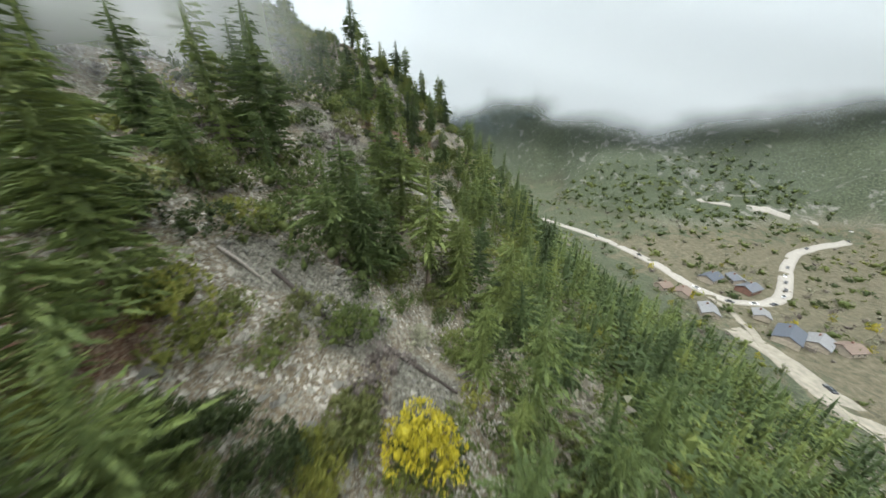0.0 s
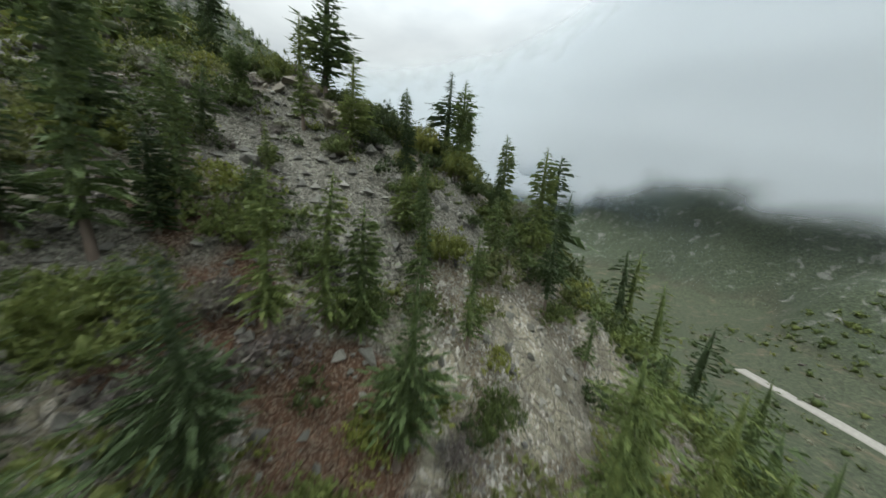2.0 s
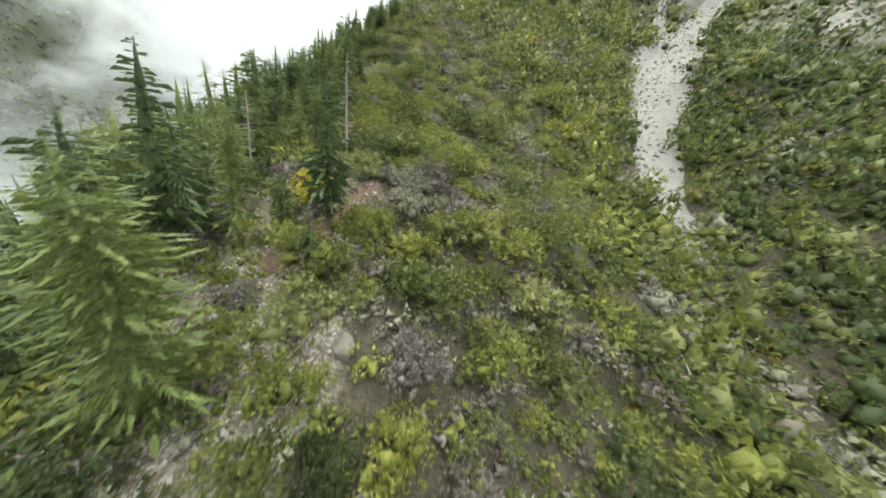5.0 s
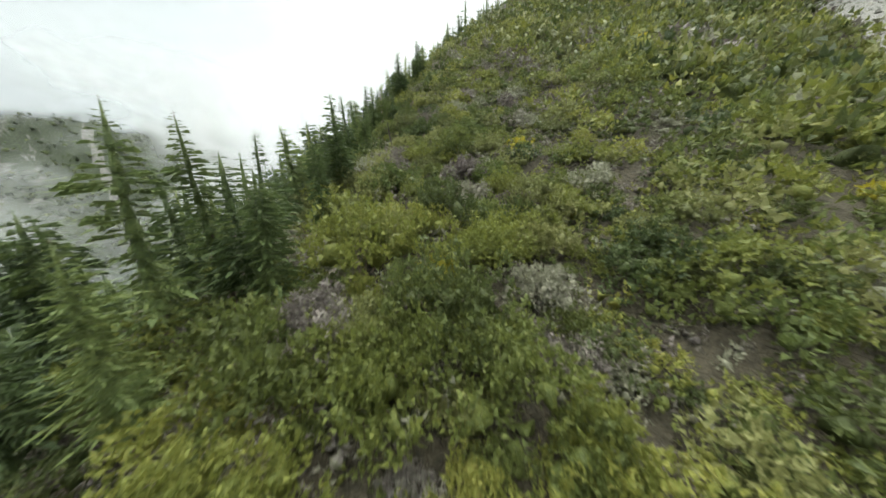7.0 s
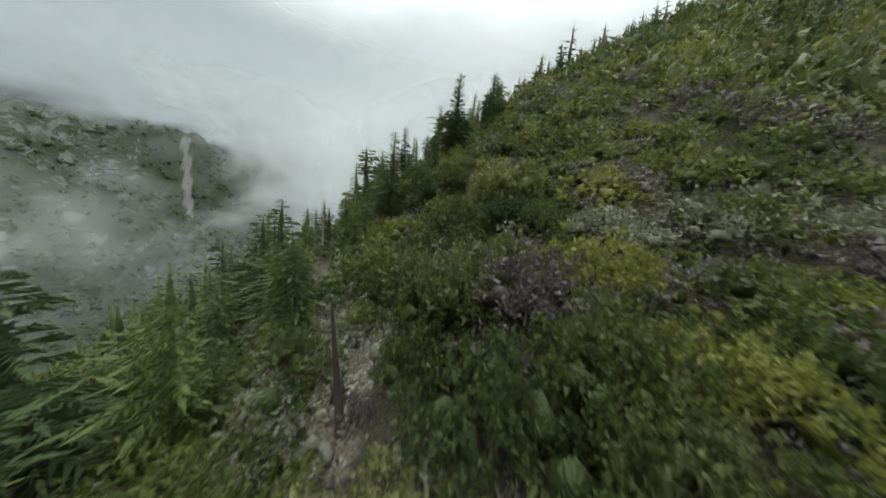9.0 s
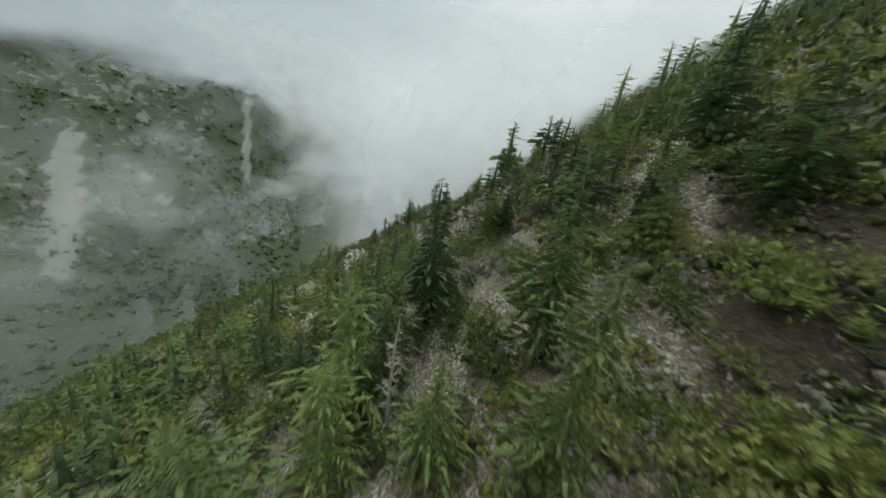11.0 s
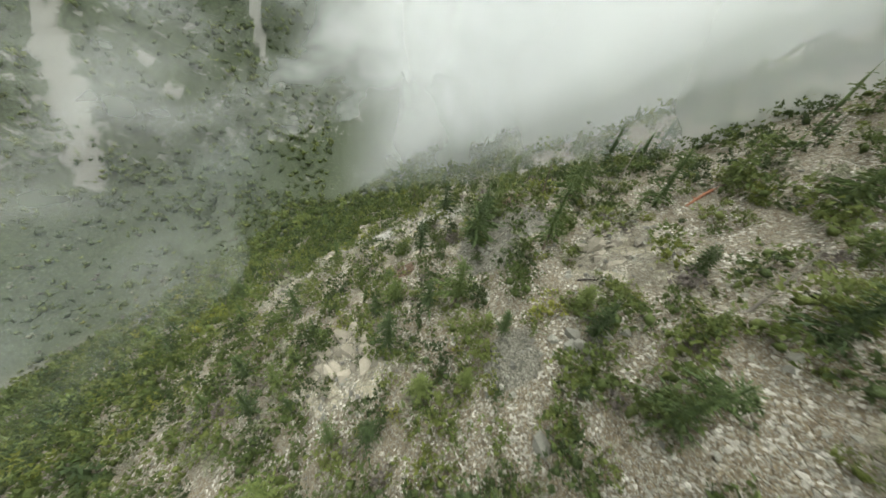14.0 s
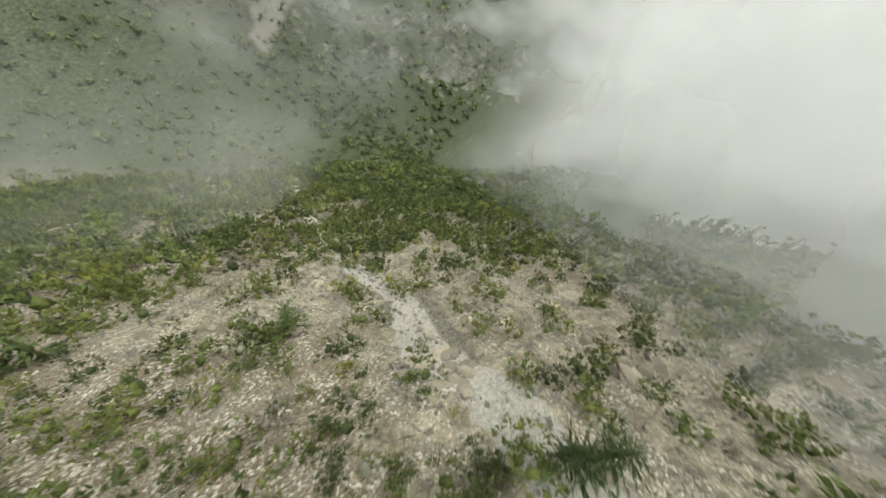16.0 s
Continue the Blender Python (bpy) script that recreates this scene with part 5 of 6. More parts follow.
def scrub_places():
    g = [np.stack(np.meshgrid(np.arange(a, b, 1.9), np.arange(c, d, 1.9)), -1).reshape(-1, 2) for a, b, c, d in ((-45, 0, 58, 97), (-192, -140, -172, -62))]
    p = np.concatenate(g)
    p = on_ground(p + young.uniform(-1.3, 1.3, p.shape))
    x, y, z = p.T
    bare = 1 - 0.45 * np.maximum(blobs(x, y, SCREE), blobs(x, y, RED))
    dens = bare * (0.42 + 0.7 * fbm(x, y, 9, 3, 171)) + 0.8 * smooth(-x, 32.5, 35) * smooth(y, 0, 10)
    dens *= np.where((x > -27) & (x < -19) & (np.abs(y - 89.6) < 2.0), 0, 1) * (1 - 0.8 * blobs(x, y, OPEN_GROUND)) * (1 - 0.3 * smooth(-y, 110, 125))
    return p[(young.random(len(p)) < dens) & (clearance(x, y, z) > 5.5)]


SCRUB = [bush_shape(s_, 24, 0.27, 11, 0.085, t_, n_) for s_, t_, n_ in ((91, 0.75, 4), (92, 0.95, 5), (93, 0.6, 3), (94, 0.85, 6))]
scrub_p = scrub_places()
scrub_k = young.random(len(scrub_p))
for name, mat, a, b, label in (("dark_scrub", M_DARK, 0, 0.45, "low dark green scrub on the stony slope"), ("olive_scrub", M_OLIVE, 0.45, 0.8, "low olive scrub between firs and stones"), ("grey_scrub", M_GREY, 0.8, 1.1, "dry grey twiggy scrub among stones")):
    q = scrub_p[(scrub_k >= a) & (scrub_k < b)]
    stuff(name, [s_[1] for s_ in SCRUB], young.integers(0, 4, len(q)), q, young.uniform(0.55, 1.45, len(q)) * (1 + 0.45 * smooth(-q[:, 0], 32, 36) * smooth(q[:, 1], 0, 10)), young.uniform(0, 6.28, len(q)), mat, label, "scrub")


# ---- roads, houses and cars in the valley ----
def ribbon(name, line, width, lift, material, label, category):
    run = [0.0]
    for (ax, ay), (bx, by) in zip(line, line[1:]):
        run.append(run[-1] + math.hypot(bx - ax, by - ay))
    s = np.linspace(0, run[-1], int(run[-1] / 4))
    px, py = np.interp(s, run, [q[0] for q in line]), np.interp(s, run, [q[1] for q in line])
    for _ in range(8):
        px[1:-1], py[1:-1] = (px[:-2] + px[1:-1] * 2 + px[2:]) / 4, (py[:-2] + py[1:-1] * 2 + py[2:]) / 4
    tx, ty = np.gradient(px), np.gradient(py)
    ln = np.hypot(tx, ty)
    v = []
    offs = (-0.5, -0.46, -0.2, 0.2, 0.46, 0.5)
    ragged = 1 + 0.12 * fbm(px, py, 18, 3, 301)
    for k in offs:
        x, y = px - ty / ln * k * width * ragged, py + tx / ln * k * width * ragged
        v.append(np.stack([x, y, height(x, y) + (lift if abs(k) < 0.48 else -0.3)], -1))
    v = np.stack(v, 1)
    n = len(s)
    i = (np.arange(n - 1)[:, None] * 6 + np.arange(5)).ravel()
    me = fast_mesh(name, v.reshape(-1, 3), np.stack([i, i + 1, i + 7, i + 6], 1), 4)
    me.materials.append(material)
    return tagged(new(name, me), label, category, kind="structure")


ribbon("road", ROAD, 8.0, 0.35, M_ASPHALT, "pale winding two-lane road through the valley", "road")
ribbon("dirt_road", [(176, 158), (175, 140), (170, 124), (158, 108), (151, 84), (148, 60), (150, 20)], 4.5, 0.30, M_DIRT, "pale dirt track beside the dry wash", "track")
ribbon("wash", WASH, 13.0, 0.22, M_DIRT, "dry pale stream bed of sand and gravel", "stream bed")
ribbon("gravel_wash", [(-170, 706), (-107, 669), (-51, 543), (-21, 466), (-4, 405)], 36.0, 0.3, M_DIRT, "pale gravel wash below the mountain", "stream bed")

M_WALL = plain("house_wall", (0.22, 0.19, 0.15), (0.32, 0.28, 0.23), 0.8, 0.8)
M_BRICKY = plain("red_brown_wall", (0.11, 0.06, 0.045), (0.17, 0.09, 0.068), 0.8, 0.8)
ROOFS = {"slate-blue": plain("slate_blue_roof", (0.032, 0.038, 0.05), (0.055, 0.064, 0.082), 1.5, 0.6), "brown": plain("brown_roof", (0.07, 0.05, 0.038), (0.12, 0.085, 0.065), 1.5, 0.75),
         "grey": plain("grey_roof", (0.09, 0.092, 0.095), (0.15, 0.152, 0.155), 1.5, 0.6), "dark": plain("dark_roof", (0.04, 0.045, 0.055), (0.09, 0.095, 0.11), 1.5, 0.6)}
M_TRIM = plain("window_trim", (0.35, 0.34, 0.32), (0.45, 0.44, 0.42), 2.0, 0.6)
M_PANE = plain("window_glass", (0.02, 0.025, 0.03), (0.05, 0.055, 0.06), 0.5, 0.1)


def box(cx, cy, cz, sx, sy, sz):
    bm = bmesh.new()
    bmesh.ops.create_cube(bm, size=1.0)
    bmesh.ops.scale(bm, vec=(sx, sy, sz), verts=bm.verts)
    bmesh.ops.translate(bm, vec=(cx, cy, cz), verts=bm.verts)
    bmesh.ops.bevel(bm, geom=bm.edges[:], offset=min(sx, sy, sz) * 0.06, segments=1, affect="EDGES")
    return bm


def mesh_of(name, bm):
    me = bpy.data.meshes.new(name)
    bm.to_mesh(me)
    bm.free()
    return me


def gable(lx, ly, z, rise, over):
    """A pitched roof slab with thickness and eaves, its ridge along x."""
    hx, hy, t = lx / 2 + over, ly / 2 + over, 0.25
    v = [(-hx, -hy, z), (hx, -hy, z), (hx, 0, z + rise), (-hx, 0, z + rise), (hx, hy, z), (-hx, hy, z)]
    v += [(a, b, c - t) for a, b, c in v]
    bm = bmesh.new()
    q = [bm.verts.new(c) for c in v]
    for f in ((0, 1, 2, 3), (3, 2, 4, 5), (7, 6, 9, 8), (8, 9, 11, 10), (0, 6, 7, 1), (5, 4, 10, 11), (0, 3, 9, 6), (3, 5, 11, 9), (1, 7, 8, 2), (2, 8, 10, 4)):
        bm.faces.new([q[i] for i in f])
    return bm


def make_house(x, y, turn, lx, ly, tall, roof, wall, label):
    root = new("house")
    root.matrix_basis = pose(x, y, float(height(x, y)) - 0.2, 0, 0, turn)
    bm = box(0, 0, tall / 2, lx, ly, tall)
    rise = ly * 0.28
    ends = [[bm.verts.new(c) for c in ((sx * lx / 2 * 0.98, -ly / 2, tall), (sx * lx / 2 * 0.98, ly / 2, tall), (sx * lx / 2 * 0.98, 0, tall + rise))] for sx in (-1, 1)]
    for e in ends:
        bm.faces.new(e)
    part("wall", mesh_of("wall", bm), wall, root)
    part("roof", mesh_of("roof", gable(lx, ly, tall + 0.1, rise, 0.5)), ROOFS[roof], root, roof + " pitched roof")
    part("chimney", mesh_of("chimney", box(lx * 0.22, ly * 0.12, tall + rise * 0.9, 0.8, 0.8, 1.8)), M_BRICKY, root)
    n = max(2, int(lx / 3))
    for k in range(n):
        for sy in (-1, 1):
            wx = -lx / 2 + lx * (k + 0.5) / n
            w = part("window", mesh_of("window", box(wx, sy * ly / 2, tall * 0.55, 1.3, 0.14, 1.4)), M_TRIM, root, "pale window frame")
            part("pane", mesh_of("pane", box(wx, sy * (ly / 2 + 0.03), tall * 0.55, 1.1, 0.14, 1.2)), M_PANE, w, "dark window glass")
    part("door", mesh_of("door", box(lx / 2, -ly * 0.15, 1.05, 0.16, 1.0, 2.1)), M_BARK, root)
    return tagged(root, label, "house", "houses in the valley")


for args in ((196, 181, 25, 15, 9, 3.4, "slate-blue", M_WALL, "house with slate-blue pitched roof among yellow trees"), (212, 178, 70, 12, 8, 3.0, "dark", M_WALL, "small house with dark pitched roof"),
             (209, 166, 20, 13, 9, 3.4, "dark", M_BRICKY, "red-brown house with dark roof beside the road"), (157, 138, 60, 12, 8, 3.0, "grey", M_WALL, "house with flat-looking pale grey roof"),
             (160, 161, 40, 11, 8, 3.0, "brown", M_WALL, "house with brown pitched roof in the trees"), (152, 168, 15, 9, 7, 2.8, "brown", M_WALL, "small brown-roofed cabin in the trees"),
             (181, 117, 35, 17, 10, 3.6, "slate-blue", M_WALL, "large house with slate-blue roof above the wash"), (194, 114, 30, 13, 9, 3.2, "grey", M_WALL, "house with grey roof and pale walls"),
             (204, 110, 5, 10, 8, 3.0, "brown", M_WALL, "brown-roofed house near the wash"), (188, 137, 50, 9, 7, 2.6, "grey", M_WALL, "grey-roofed shed beside a green yard")):
    make_house(*args)

CAR_PAINT = {"white": plain("white_paint", (0.6, 0.6, 0.6), (0.7, 0.7, 0.7), 0.5, 0.3), "dark": plain("dark_paint", (0.02, 0.022, 0.028), (0.04, 0.042, 0.05), 0.5, 0.3),
             "red": plain("red_paint", (0.22, 0.03, 0.025), (0.28, 0.045, 0.035), 0.5, 0.3), "silver": plain("silver_paint", (0.32, 0.33, 0.34), (0.4, 0.41, 0.42), 0.5, 0.3)}
M_TYRE = plain("tyre_rubber", (0.015, 0.015, 0.015), (0.03, 0.03, 0.03), 5.0, 0.9)


def make_car(x, y, turn, paint):
    root = new("car")
    root.matrix_basis = pose(x, y, float(height(x, y)) + 0.36, 0, 0, turn)
    bm = box(0, 0, 0.62, 4.5, 1.8, 0.62)
    top = box(-0.2, 0, 1.14, 2.5, 1.55, 0.5)
    for v in top.verts:
        if v.co.z > 1.2:
            v.co.x = -0.2 + (v.co.x + 0.2) * 0.74
    part("body", mesh_of("body", bm), CAR_PAINT[paint], root)
    part("cabin", mesh_of("cabin", top), M_PANE, root, "dark glazed cabin")
    for wx in (-1.4, 1.4):
        for wy in (-0.85, 0.85):
            bw = bmesh.new()
            bmesh.ops.create_cone(bw, cap_ends=True, segments=12, radius1=0.33, radius2=0.33, depth=0.22, matrix=pose(wx, wy, 0.33, 90))
            wheel = part("wheel", mesh_of("wheel", bw), M_TYRE, root)
            br = bmesh.new()
            bmesh.ops.create_cone(br, cap_ends=True, segments=10, radius1=0.2, radius2=0.2, depth=0.25, matrix=pose(wx, wy, 0.33, 90))
            part("rim", mesh_of("rim", br), CAR_PAINT["silver"], wheel, "silver wheel rim")
    for wy in (-0.6, 0.6):
        part("headlight", mesh_of("headlight", box(2.22, wy, 0.72, 0.12, 0.34, 0.16)), CAR_PAINT["white"], root, "clear headlight")
    return tagged(root, paint + " car on the pale valley road", "car", "cars on the road")


for x, y, turn, paint in ((274, 200, 42, "dark"), (258, 187, 40, "white"), (246, 176, 38, "dark"), (235, 166, 38, "dark"), (225, 158, 30, "silver"), (211, 150.5, 5, "dark"), (186, 154, -28, "dark"),
                          (175, 168, 100, "white"), (334, 238, 24, "dark"), (396, 256, 25, "dark"), (412, 270, 80, "white"), (170, 222, 100, "dark"), (155, 267, 110, "white"), (198, 150.5, -6, "white"), (161, 84, 80, "dark")):
    make_car(x, y, turn, paint)


# ---- single things on the slopes ----
def make_log(ax, ay, bx, by, r, material, label, snapped=False):
    a, b = np.array([ax, ay, float(height(ax, ay)) + r * 0.8]), np.array([bx, by, float(height(bx, by)) + r * 0.8])
    gen = np.random.default_rng(int(abs(ax * 31 + by * 17)))
    ts = np.linspace(0, 1, 7)
    path = [a + (b - a) * t + np.array([0, 0, 0.10 * math.sin(5 * t)]) for t in ts]
    root = new("fallen_log")
    part("stem", fast_mesh("stem", *tube(path, [r * (1.1 - 0.55 * t) * gen.uniform(0.9, 1.1) for t in ts], 9)), material, root)
    for k in range(4):
        q = a + (b - a) * gen.uniform(0.2, 0.9)
        d = gen.normal(size=3)
        d[2] = abs(d[2]) + 0.3
        d *= gen.uniform(0.5, 1.2) / np.linalg.norm(d)
        part("branch_stub", fast_mesh("branch_stub", *tube([q, q + d * 0.6, q + d], [r * 0.3, r * 0.2, r * 0.06], 5)), material, root)
    if snapped:
        for k in range(7):
            d = (a - b) / np.linalg.norm(a - b) * gen.uniform(0.3, 0.9) + gen.normal(size=3) * 0.12
            part("splinter", fast_mesh("splinter", *tube([a + gen.normal(size=3) * r * 0.4, a + d], [r * 0.28, 0.01], 4)), M_ROTTEN, root, "torn red-orange wood splinter")
    return tagged(root, label, "log", "fallen logs")


for args in ((-4.3, 16.2, 1.2, 15.2, 0.20, M_CHAR, "dark fallen tree trunk lying on grey scree"), (-12, 17.6, -7.5, 15.6, 0.16, M_CHAR, "dark fallen trunk lying down the scree"), (-14.5, 16.6, -11.5, 16.4, 0.13, M_DEADWOOD, "weathered grey log on the scree"),
             (-8, 14.3, -6, 14.8, 0.10, M_CHAR, "short dark log on the scree"), (-155, -92, -158.5, -90.6, 0.2, M_CHAR, "charred log lying on red soil"), (-170.5, -95, -168, -95.6, 0.10, M_DEADWOOD, "bleached branch on the rocky slope"),
             (-163.6, -76.6, -168.5, -74.2, 0.36, M_BARK, "thick brown broken trunk with red torn wood", True), (-190.2, -143.3, -187.2, -142.7, 0.22, M_ROTTEN, "splintered orange-red trunk on the slope", True),
             (-150.5, -152, -146.5, -150, 0.10, M_CHAR, "thin charred pole lying on stony soil"),
             (-160.1, -147.1, -167.2, -150.6, 0.13, M_DEADWOOD, "bleached fallen trunk with bare branches"),
             (-170, -135.4, -172, -134.6, 0.12, M_CHAR, "dark branch lying on stony ground"), (-60.5, 86, -64, 87.5, 0.08, M_DEADWOOD, "pale dead branch lying in grey brush"), (-104, 100, -99, 103, 0.12, M_DEADWOOD, "bleached dead branch among bushes"),
             (-148, -118, -143, -119, 0.14, M_DEADWOOD, "grey fallen branch on scree"), (-24, 70, -19, 66, 0.15, M_DEADWOOD, "weathered log on the stony slope")):
    make_log(*args)


def make_boulder(x, y, r, seed, material, label):
    v, f = rock_shape(seed, 26, 0.75, 0.4)
    ob = new("boulder", fast_mesh("boulder", v, f, 3, True))
    ob.data.materials.append(material)
    ob.matrix_basis = Matrix.LocRotScale(Vector((x, y, float(height(x, y)) + r * 0.2)), Euler((0.15 * math.sin(seed), 0.2 * math.cos(seed), seed * 1.3)), Vector((r, r * 0.9, r)))
    return tagged(ob, label, "boulder", "boulders on the slope")


for x, y, r, seed, tan in ((-64, 80.2, 1.0, 1, 1), (-100, 101, 0.7, 2, 1), (-49, 84, 1.1, 3, 1), (-46.5, 82.5, 0.9, 5, 1), (-126, -98, 1.2, 12, 1), (-140, -134, 1.2, 14, 1), (-173, -141, 1.0, 16, 1), (-152, -86, 1.1, 23, 1), (-27.5, 92, 1.0, 25, 0),
                           (-33, 84, 0.9, 27, 1), (-4, 52, 1.0, 29, 0), (-160, -120, 1.0, 30, 0), (-150, -128, 0.9, 31, 1), (-158, -170, 0.9, 37, 1), (-149, -180, 0.8, 38, 1), (-135, -172, 1.0, 39, 1), (-165, -183, 1.1, 40, 1), (-20, 80, 0.9, 41, 0), (-17, 86, 0.7, 42, 1),
                           (-12, 92, 0.8, 43, 0), (-10, 17, 0.6, 44, 0), (-5, 19, 0.5, 45, 0), (-180, -95, 1.2, 46, 1), (-168, -82, 0.9, 47, 0), (-144, -112, 1.0, 48, 1)):
    make_boulder(x, y, r, seed, M_SLAB if tan else M_STONE, "weathered tan boulder on the slope" if tan else "grey angular boulder on the slope")


def make_outcrop(x, y, size, n, seed, material, label):
    """Bedrock broken into tilted angular blocks that share one dip."""
    r = np.random.default_rng(seed)
    root = new("rock_outcrop")
    root.matrix_basis = Matrix.Translation((x, y, float(height(x, y))))
    dip, strike = r.uniform(0.2, 0.55), r.uniform(0, 6.28)
    for k in range(int(n * 1.7)):
        a, d = r.uniform(0, 6.28), size * r.uniform(0.0, 1.0) ** 0.7
        bx, by = d * math.cos(a), d * math.sin(a) * 0.75
        s = size * r.uniform(0.12, 0.34)
        bz = float(height(x + bx, y + by)) - float(height(x, y))
        ob = part("block", fast_mesh("block", *rock_shape(seed * 50 + k, 18, 0.6), 3, True), material, root)
        ob.matrix_basis = Matrix.LocRotScale(Vector((bx, by, bz - s * 0.22)), Euler((dip * math.cos(strike) + r.normal(0, 0.1), dip * math.sin(strike) + r.normal(0, 0.1), strike + r.normal(0, 0.25))), Vector((s, s * r.uniform(0.6, 1.0), s * r.uniform(0.7, 1.1))))
    return tagged(root, label, "outcrop", "rock outcrops")


for k, (x, y, size, n, tan) in enumerate(((-83.0, -102.4, 3.5, 9, 1), (-125.1, -37.5, 1.6, 9, 1), (-124.2, -20.2, 2.2, 9, 1), (-22.5, 92.5, 2.6, 18, 0), (-29, 86.5, 3.5, 16, 1), (-43.5, 81, 3.0, 14, 1), (-47, 83.8, 1.8, 6, 1), (-30, 92.5, 3.0, 14, 0), (-2, 50, 4.5, 12, 0), (-127, -36.5, 3.0, 8, 0), (-108.5, -29.5, 4.5, 14, 0), (-95, -80, 7.0, 16, 0),
                                          (-175, -100, 6.0, 18, 1), (-155, -88, 4.0, 12, 1), (-177.5, -111, 5.0, 14, 1), (-142.5, -136, 5.5, 16, 1), (-176, -139, 5.0, 14, 1), (-124, -97, 4.0, 10, 1), (-190, -100, 5.5, 14, 1), (-34, 72, 4.0, 10, 0), (10, 88, 4.0, 9, 0),
                                          (22, 96, 3.5, 8, 0), (-256, 103, 9.0, 12, 1), (-243, 112, 8.0, 10, 1), (-152, -176, 5.0, 12, 1), (-170, -188, 6.0, 12, 1), (-128, -185, 4.5, 10, 1), (-185, -170, 6.0, 10, 1), (-20, 66, 3.0, 8, 0), (-232, 100, 6.0, 8, 1), (-150, -112, 4.0, 10, 1), (-166, -126, 4.0, 10, 0))):
    make_outcrop(x, y, size, n, 300 + k, M_SLAB if tan else M_STONE, "weathered tan bedrock broken into blocks" if tan else "grey fractured bedrock on the slope")


def make_ledge(a, b, wide, seed, material, label):
    """A rib of bare bedrock up the slope, jointed into long slabs."""
    r = np.random.default_rng(seed)
    g = lambda x, y: float(height(np.array([x]), np.array([y]))[0])
    pa, pb = Vector((*a, g(*a))), Vector((*b, g(*b)))
    root = new("rock_ledge")
    root.matrix_basis = Matrix.Translation(pa)
    along_v = (pb - pa).normalized()
    flat_v = Vector((-along_v.y, along_v.x, 0)).normalized()
    length, s = (pb - pa).length, 0.0
    while s < length:
        step = r.uniform(1.0, 2.0)
        rows = 2 if r.random() < 0.6 else 1
        w = wide * (0.75 + 0.45 * math.sin(2.2 + 3.0 * s / length)) * r.uniform(0.9, 1.1)
        edges = np.concatenate([[-w / 2], w * r.uniform(-0.15, 0.2, rows - 1), [w / 2]])
        for q in range(rows):
            mid = (edges[q] + edges[q + 1]) / 2
            c = pa + along_v * (s + step / 2) + flat_v * mid
            x, y = c.x, c.y
            tilt = (g(x + 0.8 * flat_v.x, y + 0.8 * flat_v.y) - g(x - 0.8 * flat_v.x, y - 0.8 * flat_v.y)) / 1.6
            across = (flat_v + Vector((0, 0, tilt * 0.85))).normalized()
            up = along_v.cross(across).normalized()
            bm = bmesh.new()
            bmesh.ops.create_cube(bm, size=1.0)
            bmesh.ops.subdivide_edges(bm, edges=bm.edges[:], cuts=6, use_grid_fill=True)
            skew, drop = r.normal(0, 0.12), r.uniform(-0.06, 0.1)
            for v in bm.verts:
                u = v.co.copy()
                rim = max(abs(u.x), abs(u.y)) > 0.49 and u.z > 0.2
                v.co = Vector((u.x * (step - 0.05) + skew * u.y * step, u.y * (edges[q + 1] - edges[q] - 0.06), u.z * 1.9 + drop + 0.05 * math.sin(5 * u.x + seed + 9 * s) * (u.z > 0)))
                crack = 0.10 if abs(math.sin(2.3 * v.co.x + 1.7 * v.co.y + s)) < 0.16 and u.z > 0.49 else 0.0
                v.co += Vector(r.normal(0, 1, 3)) * 0.045 + Vector((0, 0, 0.12 * math.sin(1.9 * v.co.x - 2.6 * v.co.y + 2 * s) * (u.z > 0) - crack))
                v.co.x, v.co.y = v.co.x * (1 - 0.10 * (abs(u.y) > 0.4)), v.co.y * (1 - 0.10 * (abs(u.x) > 0.4))
                if rim:
                    v.co.z -= abs(r.normal(0, 0.10))
            bmesh.ops.triangulate(bm, faces=bm.faces[:])
            ob = part("slab", mesh_of("slab", bm), material, root)
            frame_m = Matrix((along_v, across, up)).transposed().to_4x4()
            base = Vector((x, y, g(x, y))) - pa - up * 0.02
            ob.matrix_basis = Matrix.Translation(base) @ frame_m
        s += step
    return tagged(root, label, "outcrop", "rock outcrops")


make_ledge((-19.2, 89.7), (-26.5, 89.9), 2.6, 5, M_SLAB, "grey-tan bedrock rib jointed into long slabs")
make_ledge((-40.0, 81.6), (-47.5, 82.4), 2.4, 9, M_SLAB, "pale tan bedrock rib above the scree")
make_ledge((-151.0, -88.6), (-158.0, -87.2), 3.2, 12, M_SLAB, "pale tan bedrock slabs below red soil")
make_ledge((-159.0, -80.6), (-165.0, -79.8), 2.6, 14, M_SLAB, "tan bedrock slabs among green scrub")
make_ledge((-175.0, -104.0), (-184.5, -101.5), 3.4, 17, M_SLAB, "tan bedrock rib above the red soil")


def make_dead_fir(x, y, tall, seed, material=M_DEADWOOD, label="bare grey dead fir with short limbs", lean=(0, 0), limbs=46):
    (tv, tf), (bv, bf) = dead_fir_shape(seed, limbs)
    root = new("dead_fir")
    part("trunk", fast_mesh("trunk", tv, tf), material, root)
    tagged(part("limbs", fast_mesh("limbs", bv, bf), material, root), "bare broken limbs and twigs", kind="stuff")
    root.matrix_basis = Matrix.LocRotScale(Vector((x, y, float(height(x, y)))), Euler((lean[0], lean[1], seed)), Vector((tall, tall, tall)))
    return tagged(root, label, "dead tree", "dead firs")


